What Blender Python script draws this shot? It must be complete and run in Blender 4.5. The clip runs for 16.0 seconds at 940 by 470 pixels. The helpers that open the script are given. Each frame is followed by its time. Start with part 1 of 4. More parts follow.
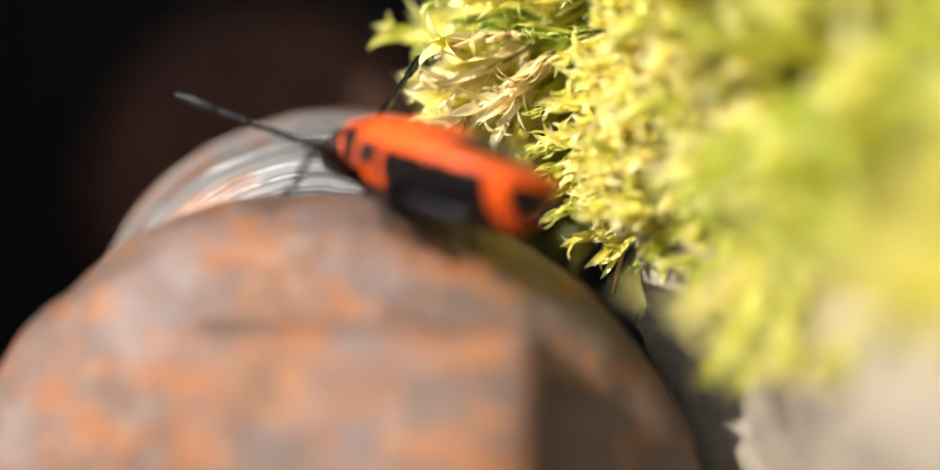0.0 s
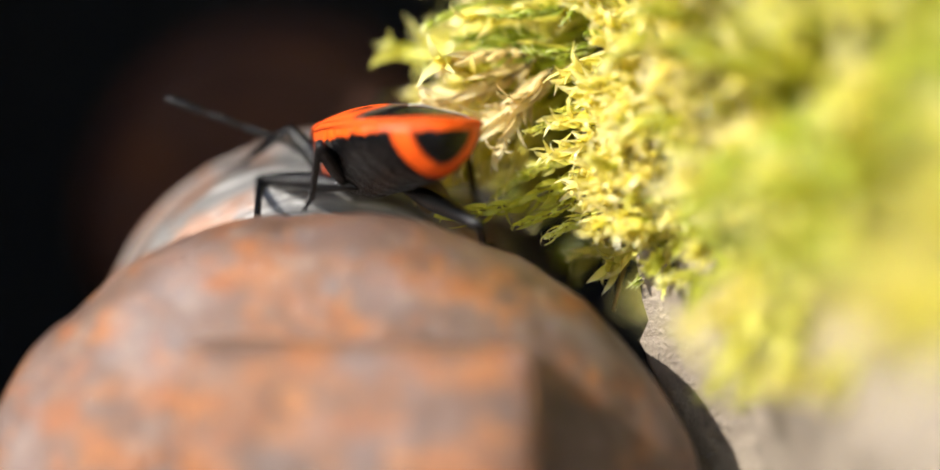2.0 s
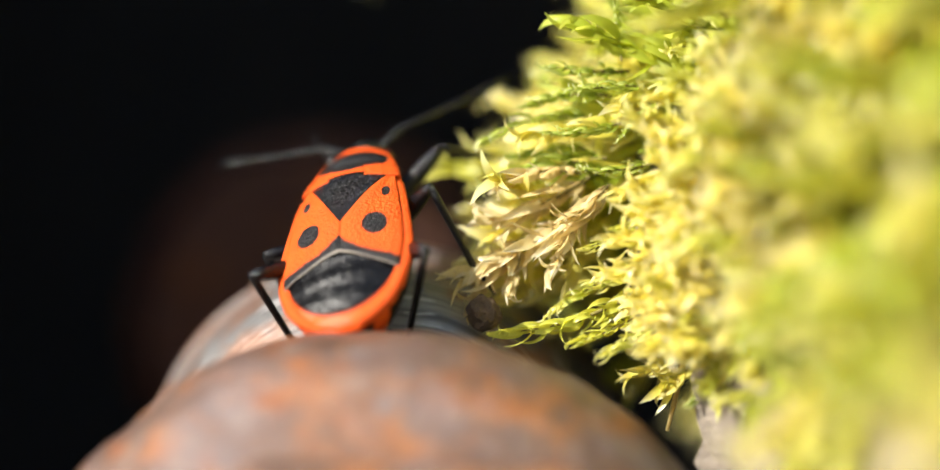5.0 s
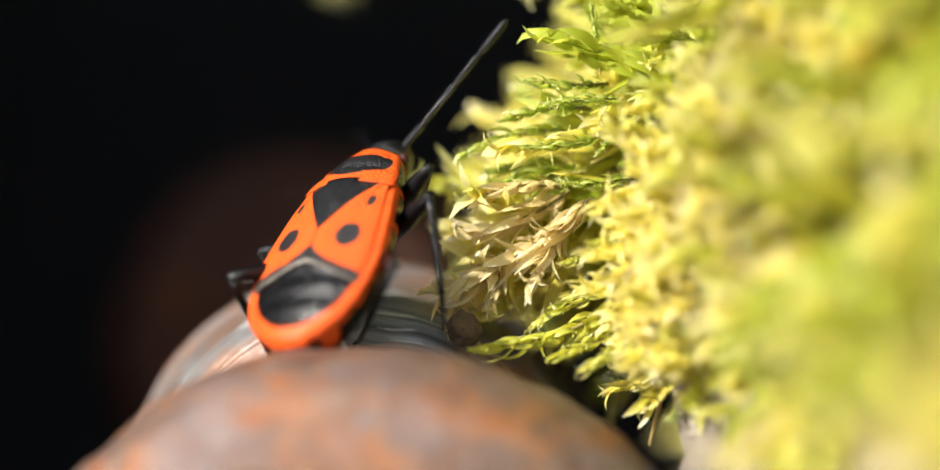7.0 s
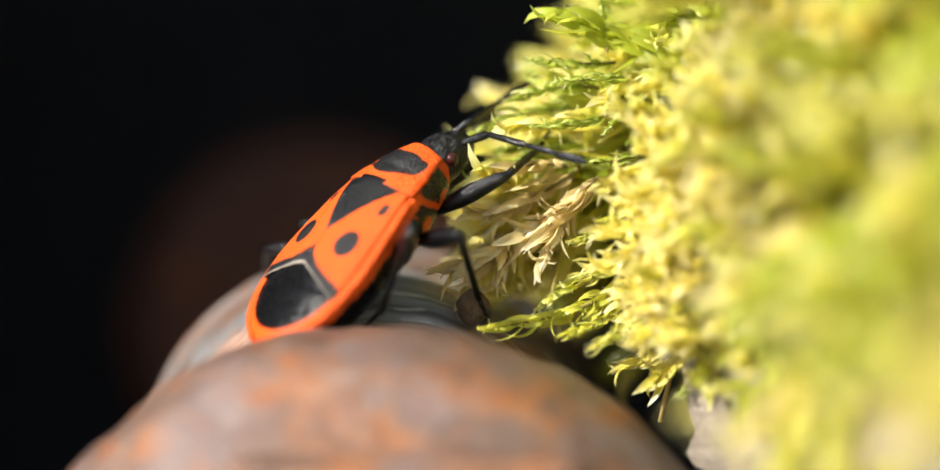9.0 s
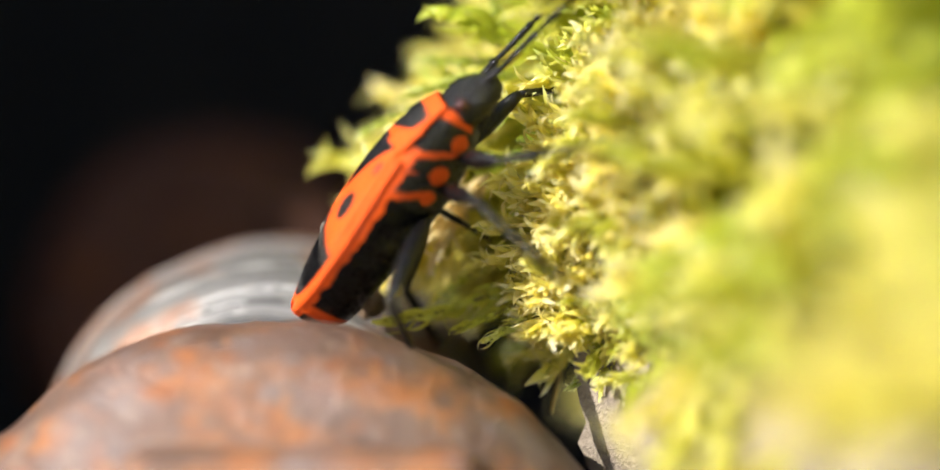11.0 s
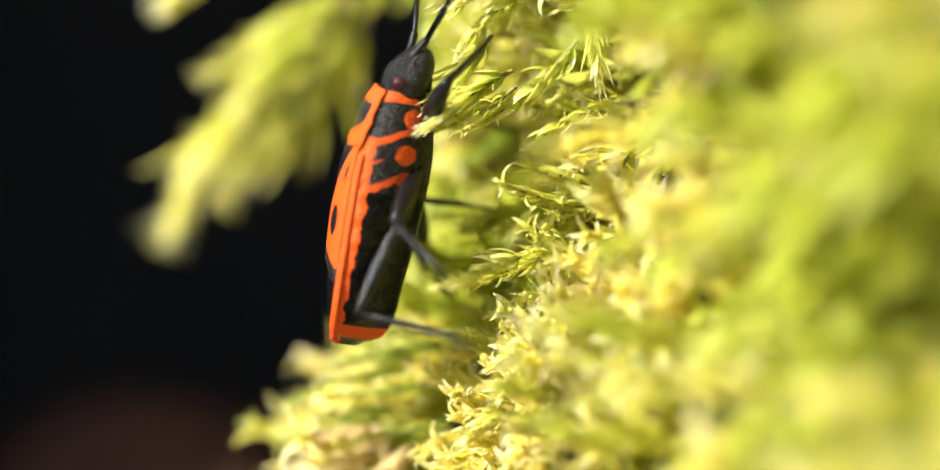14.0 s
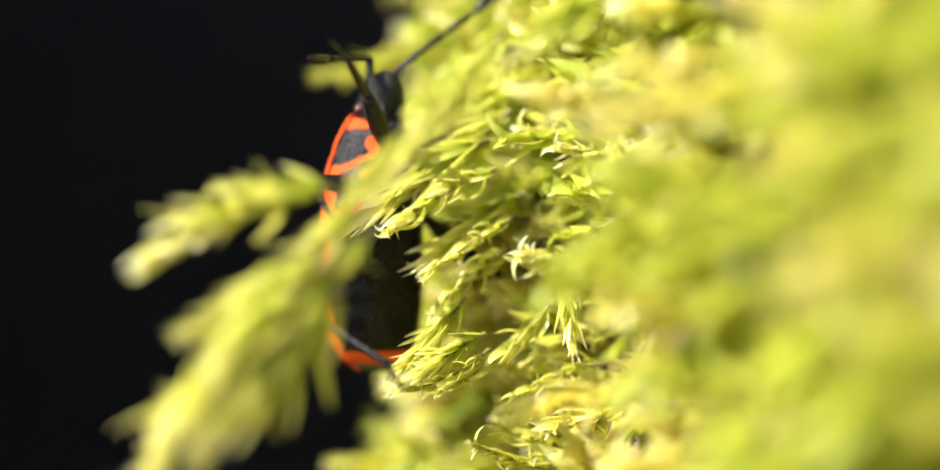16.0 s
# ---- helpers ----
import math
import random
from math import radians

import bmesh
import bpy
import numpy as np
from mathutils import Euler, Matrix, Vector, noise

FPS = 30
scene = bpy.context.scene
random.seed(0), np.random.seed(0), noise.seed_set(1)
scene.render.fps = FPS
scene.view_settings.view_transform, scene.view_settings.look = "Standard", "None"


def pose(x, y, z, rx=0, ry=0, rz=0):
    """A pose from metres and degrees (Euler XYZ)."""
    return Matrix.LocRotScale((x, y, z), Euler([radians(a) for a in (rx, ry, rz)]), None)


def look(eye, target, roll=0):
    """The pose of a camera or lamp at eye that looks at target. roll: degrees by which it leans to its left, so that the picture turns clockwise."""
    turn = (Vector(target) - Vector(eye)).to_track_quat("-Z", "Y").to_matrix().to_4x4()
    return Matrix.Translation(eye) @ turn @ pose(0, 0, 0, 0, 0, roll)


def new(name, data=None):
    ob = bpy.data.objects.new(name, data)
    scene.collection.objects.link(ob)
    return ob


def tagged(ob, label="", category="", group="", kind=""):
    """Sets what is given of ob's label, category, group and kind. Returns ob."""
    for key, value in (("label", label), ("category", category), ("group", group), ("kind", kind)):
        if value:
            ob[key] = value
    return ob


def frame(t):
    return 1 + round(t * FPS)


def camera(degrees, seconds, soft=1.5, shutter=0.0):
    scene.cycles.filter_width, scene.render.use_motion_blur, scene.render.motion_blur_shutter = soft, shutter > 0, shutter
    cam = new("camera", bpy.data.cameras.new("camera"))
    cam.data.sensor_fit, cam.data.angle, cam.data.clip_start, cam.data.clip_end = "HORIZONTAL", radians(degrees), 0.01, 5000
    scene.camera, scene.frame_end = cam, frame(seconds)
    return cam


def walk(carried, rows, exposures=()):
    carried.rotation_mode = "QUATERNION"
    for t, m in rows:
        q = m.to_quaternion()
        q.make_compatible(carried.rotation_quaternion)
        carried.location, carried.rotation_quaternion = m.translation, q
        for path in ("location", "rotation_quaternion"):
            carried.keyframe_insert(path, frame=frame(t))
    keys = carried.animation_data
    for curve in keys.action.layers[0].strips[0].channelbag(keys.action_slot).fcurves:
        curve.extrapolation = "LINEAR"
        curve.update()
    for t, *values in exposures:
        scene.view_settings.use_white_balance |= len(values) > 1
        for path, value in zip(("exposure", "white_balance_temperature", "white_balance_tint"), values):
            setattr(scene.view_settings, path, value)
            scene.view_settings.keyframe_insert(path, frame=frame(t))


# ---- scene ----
MM = 0.001

# ---- camera: a still macro lens, turned by hand to follow the insect ----
cam = camera(13.0, 16.0, soft=1.4)
cam.data.dof.use_dof = True
cam.data.dof.focus_distance = 0.1455
cam.data.dof.aperture_fstop = 14.0


def cam_pose(x, y, z, turn, tilt, lean):
    """Eye in millimetres; turn to the right, tilt upwards, lean of the head in degrees."""
    t, p = radians(turn), radians(tilt)
    way = Vector((math.sin(t) * math.cos(p), math.cos(t) * math.cos(p), math.sin(p)))
    eye = Vector((x, y, z)) * MM
    return look(eye, eye + way, -lean)


CAM_ROWS = [
    (0.0, 0.07, -144.64, -0.83, -0.000, 0.000, -0.800),
    (0.5, 0.26, -145.06, -0.40, -0.205, -0.332, -0.561),
    (1.0, 0.42, -145.94, -0.07, -0.174, -0.363, -0.362),
    (1.5, 0.08, -146.12, 0.13, -0.069, -0.293, -0.174),
    (2.0, 0.15, -145.75, 0.11, -0.062, -0.132, -0.200),
    (2.5, 0.01, -146.10, 0.05, -0.003, -0.200, -0.140),
    (3.0, 0.04, -146.29, -0.10, -0.142, -0.368, -0.074),
    (3.5, -0.14, -146.23, 0.08, -0.385, -0.067, -0.259),
    (4.0, -0.51, -146.26, 0.44, -0.512, 0.767, -0.479),
    (4.2, -0.54, -146.06, 0.50, -0.565, 1.010, -0.589),
    (6.3, -0.52, -143.26, 0.44, -0.473, 1.724, -0.490),
    (6.5, -0.23, -143.47, 0.32, -0.515, 1.890, -0.397),
    (7.0, -0.06, -143.87, -0.02, -0.452, 1.776, -0.023),
    (7.5, -0.13, -143.65, -0.05, -0.428, 1.390, -0.039),
    (8.0, -0.38, -143.84, 0.05, -0.436, 1.308, 0.018),
    (8.5, -0.34, -144.35, 0.29, -0.603, 1.428, -0.078),
    (9.0, 0.14, -144.32, -0.63, -0.655, 1.723, 0.415),
    (9.5, 0.62, -143.82, -0.39, -0.444, 1.381, 0.523),
    (9.7, 0.93, -143.75, 0.04, -0.311, 1.269, 0.766),
    (11.8, 0.17, -148.56, -0.04, 1.160, 1.714, 0.220),
    (12.0, -0.11, -148.04, 0.76, 1.301, 2.009, 0.128),
    (12.5, -0.35, -148.24, -0.69, 1.616, 3.876, 0.145),
    (13.0, -0.71, -148.09, -0.81, 1.967, 4.562, 0.454),
    (13.5, -0.47, -148.74, 0.50, 2.030, 4.516, 0.841),
    (14.0, 0.44, -148.78, 0.54, 1.778, 4.869, 0.707),
    (14.5, 0.15, -148.60, -1.17, 1.979, 6.676, -0.181),
    (15.0, 0.37, -149.20, 0.68, 2.005, 7.137, 0.029),
    (15.5, 0.46, -149.40, 0.41, 1.972, 7.843, 0.247),
    (16.0, 0.15, -149.40, -0.17, 2.291, 8.752, 0.369),
]
walk(cam, [(t, cam_pose(*r)) for t, *r in CAM_ROWS], exposures=[(0.0, 1.46), (9.7, 1.48), (12.5, 1.66), (16.0, 1.69)])

# ---- light: low sun over the left shoulder, open sky above ----
SUN_WAY = Vector((0.66, 0.50, -0.52)).normalized()
world = bpy.data.worlds.new("sky")
scene.world = world
world.use_nodes = True
wn = world.node_tree.nodes
sky = wn.new("ShaderNodeTexSky")
sky.sky_type = "NISHITA"
sky.sun_disc = False
sky.sun_elevation = math.asin(-SUN_WAY.z)
sky.sun_rotation = math.atan2(-SUN_WAY.x, -SUN_WAY.y)
world.node_tree.links.new(sky.outputs[0], wn["Background"].inputs[0])
wn["Background"].inputs[1].default_value = 0.105
sun = new("sun", bpy.data.lights.new("sun", "SUN"))
sun.data.energy, sun.data.angle, sun.data.color = 4.05, radians(0.55), (1.0, 0.95, 0.86)
sun.matrix_world = look((-0.3, -0.2, 0.3), Vector((-0.3, -0.2, 0.3)) + SUN_WAY)


# ---- material helpers ----
class Nodes:
    """A thin layer over a node tree, so that patterns read like arithmetic."""

    def __init__(self, name):
        self.mat = bpy.data.materials.new(name)
        self.mat.use_nodes = True
        self.tree = self.mat.node_tree
        self.n = self.tree.nodes
        self.bsdf = self.n["Principled BSDF"]
        self.out = self.n["Material Output"]
        tc = self.n.new("ShaderNodeTexCoord")
        mp = self.n.new("ShaderNodeMapping")
        mp.inputs["Scale"].default_value = (1000, 1000, 1000)
        self.tree.links.new(tc.outputs["Object"], mp.inputs["Vector"])
        self.co = mp.outputs[0]
        sep = self.n.new("ShaderNodeSeparateXYZ")
        self.tree.links.new(self.co, sep.inputs[0])
        self.x, self.y, self.z = sep.outputs

    def link(self, a, b):
        if isinstance(a, (int, float, tuple)):
            b.default_value = a
        else:
            self.tree.links.new(a, b)

    def m(self, op, a, b=0.0, c=0.0):
        node = self.n.new("ShaderNodeMath")
        node.operation = op
        for v, s in zip((a, b, c), node.inputs):
            self.link(v, s)
        return node.outputs[0]

    def step(self, v, lo, hi):
        """0 below lo, 1 above hi, smooth between; lo may be above hi."""
        node = self.n.new("ShaderNodeMapRange")
        node.interpolation_type = "SMOOTHSTEP"
        self.link(v, node.inputs[0])
        if lo < hi:
            args = (lo, hi, 0.0, 1.0)
        else:
            args = (hi, lo, 1.0, 0.0)
        for k, val in enumerate(args):
            node.inputs[k + 1].default_value = val
        return node.outputs[0]

    def noise(self, scale, detail=4.0, rough=0.55, vec=None, distort=0.0):
        node = self.n.new("ShaderNodeTexNoise")
        self.link(self.co if vec is None else vec, node.inputs["Vector"])
        node.inputs["Scale"].default_value = scale
        node.inputs["Detail"].default_value = detail
        node.inputs["Roughness"].default_value = rough
        node.inputs["Distortion"].default_value = distort
        return node.outputs["Fac"]

    def scaled(self, sx, sy, sz):
        node = self.n.new("ShaderNodeMapping")
        node.inputs["Scale"].default_value = (sx, sy, sz)
        self.link(self.co, node.inputs["Vector"])
        return node.outputs[0]

    def mix(self, fac, a, b):
        node = self.n.new("ShaderNodeMix")
        node.data_type = "RGBA"
        self.link(fac, node.inputs[0])
        for v, s in ((a, node.inputs[6]), (b, node.inputs[7])):
            if isinstance(v, tuple):
                s.default_value = (*v, 1.0)
            else:
                self.link(v, s)
        return node.outputs[2]

    def bump(self, height, strength, dist):
        node = self.n.new("ShaderNodeBump")
        node.inputs["Strength"].default_value = strength
        node.inputs["Distance"].default_value = dist * MM
        self.link(height, node.inputs["Height"])
        self.link(node.outputs[0], self.bsdf.inputs["Normal"])

    def set(self, color=None, rough=None, metal=None, spec=None):
        for v, k in ((color, "Base Color"), (rough, "Roughness"), (metal, "Metallic"), (spec, "Specular IOR Level")):
            if v is None:
                continue
            if isinstance(v, tuple):
                v = (*v, 1.0)
            self.link(v, self.bsdf.inputs[k])
        return self.mat


def rust_iron(name, rust=0.5, bare=0.5, lit=1.0):
    """Old iron: brown-grey oxidised skin, orange and purple rust, worn lighter patches; sheen and shade painted in."""
    q = Nodes(name)
    big = q.noise(0.16, 5, 0.6)
    mid = q.noise(0.42, 5, 0.62, distort=0.6)
    fine = q.noise(4.0, 4, 0.6)
    grey = q.mix(q.step(mid, 0.3, 0.75), (0.062, 0.034, 0.023), (0.165, 0.104, 0.076))
    purple = q.mix(q.step(big, 0.36, 0.62), grey, (0.135, 0.078, 0.058))
    patch = q.noise(0.27, 4, 0.6, vec=q.scaled(1.0, 1.0, 1.9))
    orange = q.mix(q.step(fine, 0.35, 0.7), (0.27, 0.078, 0.014), (0.40, 0.15, 0.026))
    col = q.mix(q.m("MULTIPLY", q.step(patch, 0.64 - 0.2 * rust, 0.88 - 0.2 * rust), 0.8), purple, orange)
    spots = q.noise(0.5, 2, 0.5)
    col = q.mix(q.m("MULTIPLY", q.step(spots, 0.55, 0.72), 0.8), col, (0.24, 0.075, 0.016))
    # bluish grey patches paint the sky's sheen into the colour
    sky_sheen = q.step(q.noise(0.3, 5, 0.6, vec=q.scaled(1.0, 1.4, 1.0)), 0.48, 0.66)
    col = q.mix(q.m("MULTIPLY", sky_sheen, 0.5 if lit == 1 else 0.0), col, (0.175, 0.15, 0.155))
    glow = q.step(q.noise(0.9, 4, 0.6, distort=0.8), 0.58, 0.7)
    col = q.mix(q.m("MULTIPLY", glow, 0.62 * min(1.0, rust)), col, (0.45, 0.165, 0.03))
    wear = q.step(q.noise(0.8, 5, 0.65), 0.52, 0.72)
    col = q.mix(q.m("MULTIPLY", wear, bare), col, (0.275, 0.2, 0.16))
    # below 1, shade is mixed into the colour as a near-black brown
    if lit < 1:
        col = q.mix(1 - lit, col, (0.026, 0.008, 0.005))
    col = q.mix(0.2, col, (0.02, 0.008, 0.006))
    q.bump(q.m("ADD", q.m("MULTIPLY", mid, 1.2), q.m("MULTIPLY", fine, 0.6)), 0.8, 0.4)
    return q.set(col, q.m("MULTIPLY_ADD", fine, 0.3, 0.26 if lit == 1 else 0.6), 0.12 if lit == 1 else 0.0, 0.5 if lit == 1 else 0.15)


def turned_iron(name):
    """Worn bright steel with circular tool marks round the local y axis, rusty at the rim."""
    q = Nodes(name)
    r = q.m("SQRT", q.m("ADD", q.m("MULTIPLY", q.x, q.x), q.m("MULTIPLY", q.z, q.z)))
    wob = q.m("ADD", q.m("ADD", r, q.m("MULTIPLY", q.y, 0.9)), q.m("MULTIPLY", q.noise(0.5, 3), 0.35))
    rings = q.noise(1.0, 5, 0.7, vec=None)
    node = q.n.new("ShaderNodeTexNoise")
    node.noise_dimensions = "1D"
    q.link(wob, node.inputs["W"])
    node.inputs["Scale"].default_value = 2.6
    node.inputs["Detail"].default_value = 5.0
    line = node.outputs["Fac"]
    col = q.mix(q.step(line, 0.34, 0.70), (0.06, 0.058, 0.058), (0.26, 0.25, 0.245))
    node = q.n.new("ShaderNodeTexNoise")
    node.noise_dimensions = "1D"
    q.link(q.m("ADD", r, q.m("MULTIPLY", q.noise(0.25, 2), 0.8)), node.inputs["W"])
    node.inputs["Scale"].default_value = 5.0
    node.inputs["Detail"].default_value = 3.0
    scratch = q.m("MULTIPLY", q.step(node.outputs["Fac"], 0.56, 0.66), q.step(q.noise(0.7, 3), 0.42, 0.6))
    col = q.mix(scratch, col, (0.42, 0.41, 0.4))
    rim = q.step(q.m("ADD", q.y, q.m("MULTIPLY", q.noise(0.5, 3), 3.0)), 1.2, 2.8)
    rust = q.mix(q.noise(2.0, 4), (0.13, 0.052, 0.03), (0.28, 0.13, 0.065))
    rust = q.mix(q.step(rings, 0.45, 0.65), rust, (0.22, 0.185, 0.17))
    col = q.mix(rim, col, rust)
    col = q.mix(q.m("MULTIPLY", q.step(q.noise(0.33, 4, 0.6), 0.47, 0.62), 0.75), col, (0.19, 0.085, 0.045))
    q.bump(q.m("ADD", line, q.m("MULTIPLY", rings, 0.4)), 0.7, 0.18)
    return q.set(col, q.m("MULTIPLY_ADD", rings, 0.3, 0.3), 0.45)


def stone_mat(name, light, dark, seed=0.0):
    q = Nodes(name)
    a, b, c = q.noise(0.12 + seed, 6, 0.6), q.noise(0.7, 6, 0.7), q.noise(6.0, 4, 0.7)
    col = q.mix(q.step(a, 0.35, 0.65), dark, light)
    col = q.mix(q.step(b, 0.52, 0.72), col, tuple(v * 0.55 for v in dark))
    col = q.mix(q.m("MULTIPLY", q.step(c, 0.45, 0.75), 0.35), col, tuple(min(1, v * 1.35) for v in light))
    q.bump(q.m("ADD", b, q.m("MULTIPLY", c, 0.35)), 0.9, 0.6)
    return q.set(col, 0.9, 0.0, 0.25)


def leaf_mat(name, base, blade, tip, old, mat=False):
    """Thin wet leaf that lets the sun through: greener at its base, pale at its tip and at the young end of its shoot."""
    q = Nodes(name)

    def attr(key):
        node = q.n.new("ShaderNodeAttribute")
        node.attribute_name = key
        return node.outputs["Fac"]

    if mat:
        tone = q.m("ADD", q.m("MULTIPLY_ADD", attr("tone"), 0.7, 0.15), q.m("MULTIPLY_ADD", q.noise(0.085, 2), 2.2, -1.1))
        tone = q.m("SUBTRACT", tone, q.m("MULTIPLY", q.z, 0.012))
    else:
        tone = q.n.new("ShaderNodeObjectInfo").outputs["Random"]
    isl = q.n.new("ShaderNodeNewGeometry").outputs["Random Per Island"]
    young = attr("young")
    f = q.m("ADD", attr("along"), q.m("MULTIPLY_ADD", isl, 0.4, -0.2))
    f = q.m("ADD", f, q.m("MULTIPLY_ADD", q.noise(0.5, 3), 0.5, -0.25))
    f = q.m("ADD", f, q.m("MULTIPLY_ADD", young, 0.55, -0.3))
    col = q.mix(q.step(f, 0.0, 0.55), base, blade)
    col = q.mix(q.step(f, 0.5, 1.25), col, tip)
    col = q.mix(q.m("MULTIPLY", q.step(tone, 0.66 if mat else 0.55, 0.15 if mat else 0.1), 0.8), col, old)
    col = q.mix(q.m("MULTIPLY", q.step(q.noise(3.5, 2), 0.5, 0.8), 0.2), col, tuple(v * 0.5 for v in base))
    q.set(col, 0.27, 0.0, 0.5)
    tr = q.n.new("ShaderNodeBsdfTranslucent")
    q.link(q.mix(0.5, col, {"moss_leaf_dry": (0.75, 0.58, 0.25), "moss_leaf_green": (0.55, 0.66, 0.05)}.get(name, (0.89, 0.80, 0.13))), tr.inputs[0])
    mixer = q.n.new("ShaderNodeMixShader")
    mixer.inputs[0].default_value = 0.58
    q.tree.links.new(q.bsdf.outputs[0], mixer.inputs[1])
    q.tree.links.new(tr.outputs[0], mixer.inputs[2])
    q.tree.links.new(mixer.outputs[0], q.out.inputs[0])
    return q.mat


IRON = rust_iron("rusty_iron", 0.8, 0.5)
IRON_NUT = rust_iron("rusty_iron_orange", 1.2, 0.1)
# shaded copy of the iron, darkened in its colour
IRON_SHADED = rust_iron("rusty_iron_shaded", 0.9, 0.03, 0.14)
TURNED = turned_iron("turned_iron")
STONE = stone_mat("limestone", (0.32, 0.27, 0.215), (0.18, 0.145, 0.115))
# near-black: the deep shade of the background is put into the colour
SHADE_BLACK = stone_mat("shade_black", (0.014, 0.011, 0.009), (0.008, 0.007, 0.006), 0.03)
MOSS = leaf_mat("moss_leaf", (0.37, 0.45, 0.045), (0.76, 0.76, 0.21), (0.95, 0.92, 0.70), (0.60, 0.62, 0.08))
MOSS_GREEN = leaf_mat("moss_leaf_green", (0.24, 0.31, 0.035), (0.50, 0.56, 0.13), (0.88, 0.87, 0.52), (0.26, 0.34, 0.04))
MOSS_MAT = leaf_mat("moss_leaf_mat", (0.47, 0.50, 0.05), (0.82, 0.74, 0.19), (0.92, 0.86, 0.55), (0.38, 0.50, 0.03), True)
MOSS_DRY = leaf_mat("moss_leaf_dry", (0.62, 0.49, 0.21), (0.85, 0.75, 0.43), (0.94, 0.88, 0.68), (0.70, 0.55, 0.27))
STEM = Nodes("moss_stem").set((0.16, 0.13, 0.03), 0.6)


# ---- mesh helpers, all in millimetres ----
def link_mesh(name, bm, material, parent=None, smooth=True):
    me = bpy.data.meshes.new(name)
    for v in bm.verts:
        v.co *= MM
    if smooth:
        for fc in bm.faces:
            fc.smooth = True
    bm.to_mesh(me)
    bm.free()
    for mt in material if isinstance(material, (list, tuple)) else (material,):
        me.materials.append(mt)
    ob = new(name, me)
    ob.parent = parent
    return ob


def part(name, bm, material, parent, label=""):
    """One mesh under a thing or under a part."""
    return tagged(link_mesh(name, bm, material, parent), label)


def thing(name, label, category, at=(0, 0, 0), group=""):
    ob = new(name)
    ob.empty_display_size = 0.001
    ob.location = Vector(at) * MM
    return tagged(ob, label, category, group)


def loft(bm, rings, close=True, caps=True):
    """Skin a list of rings of equal length."""
    rows = [[bm.verts.new(p) for p in ring] for ring in rings]
    n = len(rows[0])
    for a, b in zip(rows, rows[1:]):
        for i in range(n if close else n - 1):
            j = (i + 1) % n
            bm.faces.new((a[i], a[j], b[j], b[i]))
    if caps:
        bm.faces.new(rows[0][::-1])
        bm.faces.new(rows[-1])
    return rows


def tube(bm, path, radii, sides=8):
    """A tapered round rod along a path."""
    path = [Vector(p) for p in path]
    rings = []
    for i, p in enumerate(path):
        d = (path[min(i + 1, len(path) - 1)] - path[max(i - 1, 0)]).normalized()
        u = d.orthogonal().normalized()
        if abs(d.z) < 0.95:
            u = d.cross(Vector((0, 0, 1))).normalized()
        v = d.cross(u)
        rings.append([p + (u * math.cos(a) + v * math.sin(a)) * radii[i] for a in [2 * math.pi * k / sides for k in range(sides)]])
    loft(bm, rings)
    bmesh.ops.recalc_face_normals(bm, faces=bm.faces)


def lathe_y(bm, profile, sides=96, wobble=0.0, seed=0.0):
    """Turn a profile of (y, r) round the y axis; wobble roughens it."""
    rings = []
    for y, r in profile:
        ring = []
        for k in range(sides):
            a = 2 * math.pi * k / sides
            p = Vector((r * math.cos(a), y, r * math.sin(a)))
            w = noise.fractal(p * 0.22 + Vector((seed, 0, 0)), 1.0, 2.0, 4) * wobble
            ring.append((p.x * (1 + w / max(r, 1)), y + w * 0.5, p.z * (1 + w / max(r, 1))))
        rings.append(ring)
    loft(bm, rings)
    bmesh.ops.recalc_face_normals(bm, faces=bm.faces)


# ---- iron: washer and square nut in front, turned collars behind ----
def rusty_bolt():
    ob = thing("rusty_bolt", "rusty iron bolt with a thick round washer and square nut", "bolt", (-4.7, -6.0, -12.9))
    bm = bmesh.new()
    prof = [(-3.2, 1.0), (-3.2, 6.0), (-3.0, 8.6), (-2.4, 10.4), (-1.5, 11.8), (-0.4, 12.7), (0.8, 13.2), (2.2, 13.38), (3.6, 13.35), (4.6, 13.1), (5.2, 12.5), (5.4, 11.4), (5.4, 1.0)]
    lathe_y(bm, smooth_profile(prof, 40), 128, 0.35, 3.0)
    part("washer", bm, IRON, ob, "worn grey-brown domed iron washer")
    bm = bmesh.new()
    w, t, b = 5.85, 9.15, -7.0
    outline = rounded_rect(-w + 1.2, w + 1.2, b, t, 0.7, 5)
    inset = rounded_rect(-w + 1.7, w + 0.7, b + 0.5, t - 0.5, 0.5, 5)
    loft(bm, [[(x, -2.0, z) for x, z in outline], [(x, -6.2, z) for x, z in outline], [(x, -6.9, z) for x, z in outline], [(x, -7.4, z) for x, z in inset]])
    bmesh.ops.recalc_face_normals(bm, faces=bm.faces)
    bmesh.ops.subdivide_edges(bm, edges=[e for e in bm.edges if e.calc_length() > 2], cuts=5, use_grid_fill=True)
    for v in bm.verts:
        v.co += noise.noise_vector(v.co * 0.4) * 0.16
    part("square_nut", bm, IRON_NUT, ob, "orange-rusted square nut")
    bm = bmesh.new()
    lathe_y(bm, [(5.0, 1.0), (5.0, 4.6), (13.0, 4.6), (13.0, 1.0)], 32)
    part("shank", bm, IRON_SHADED, ob)
    return ob


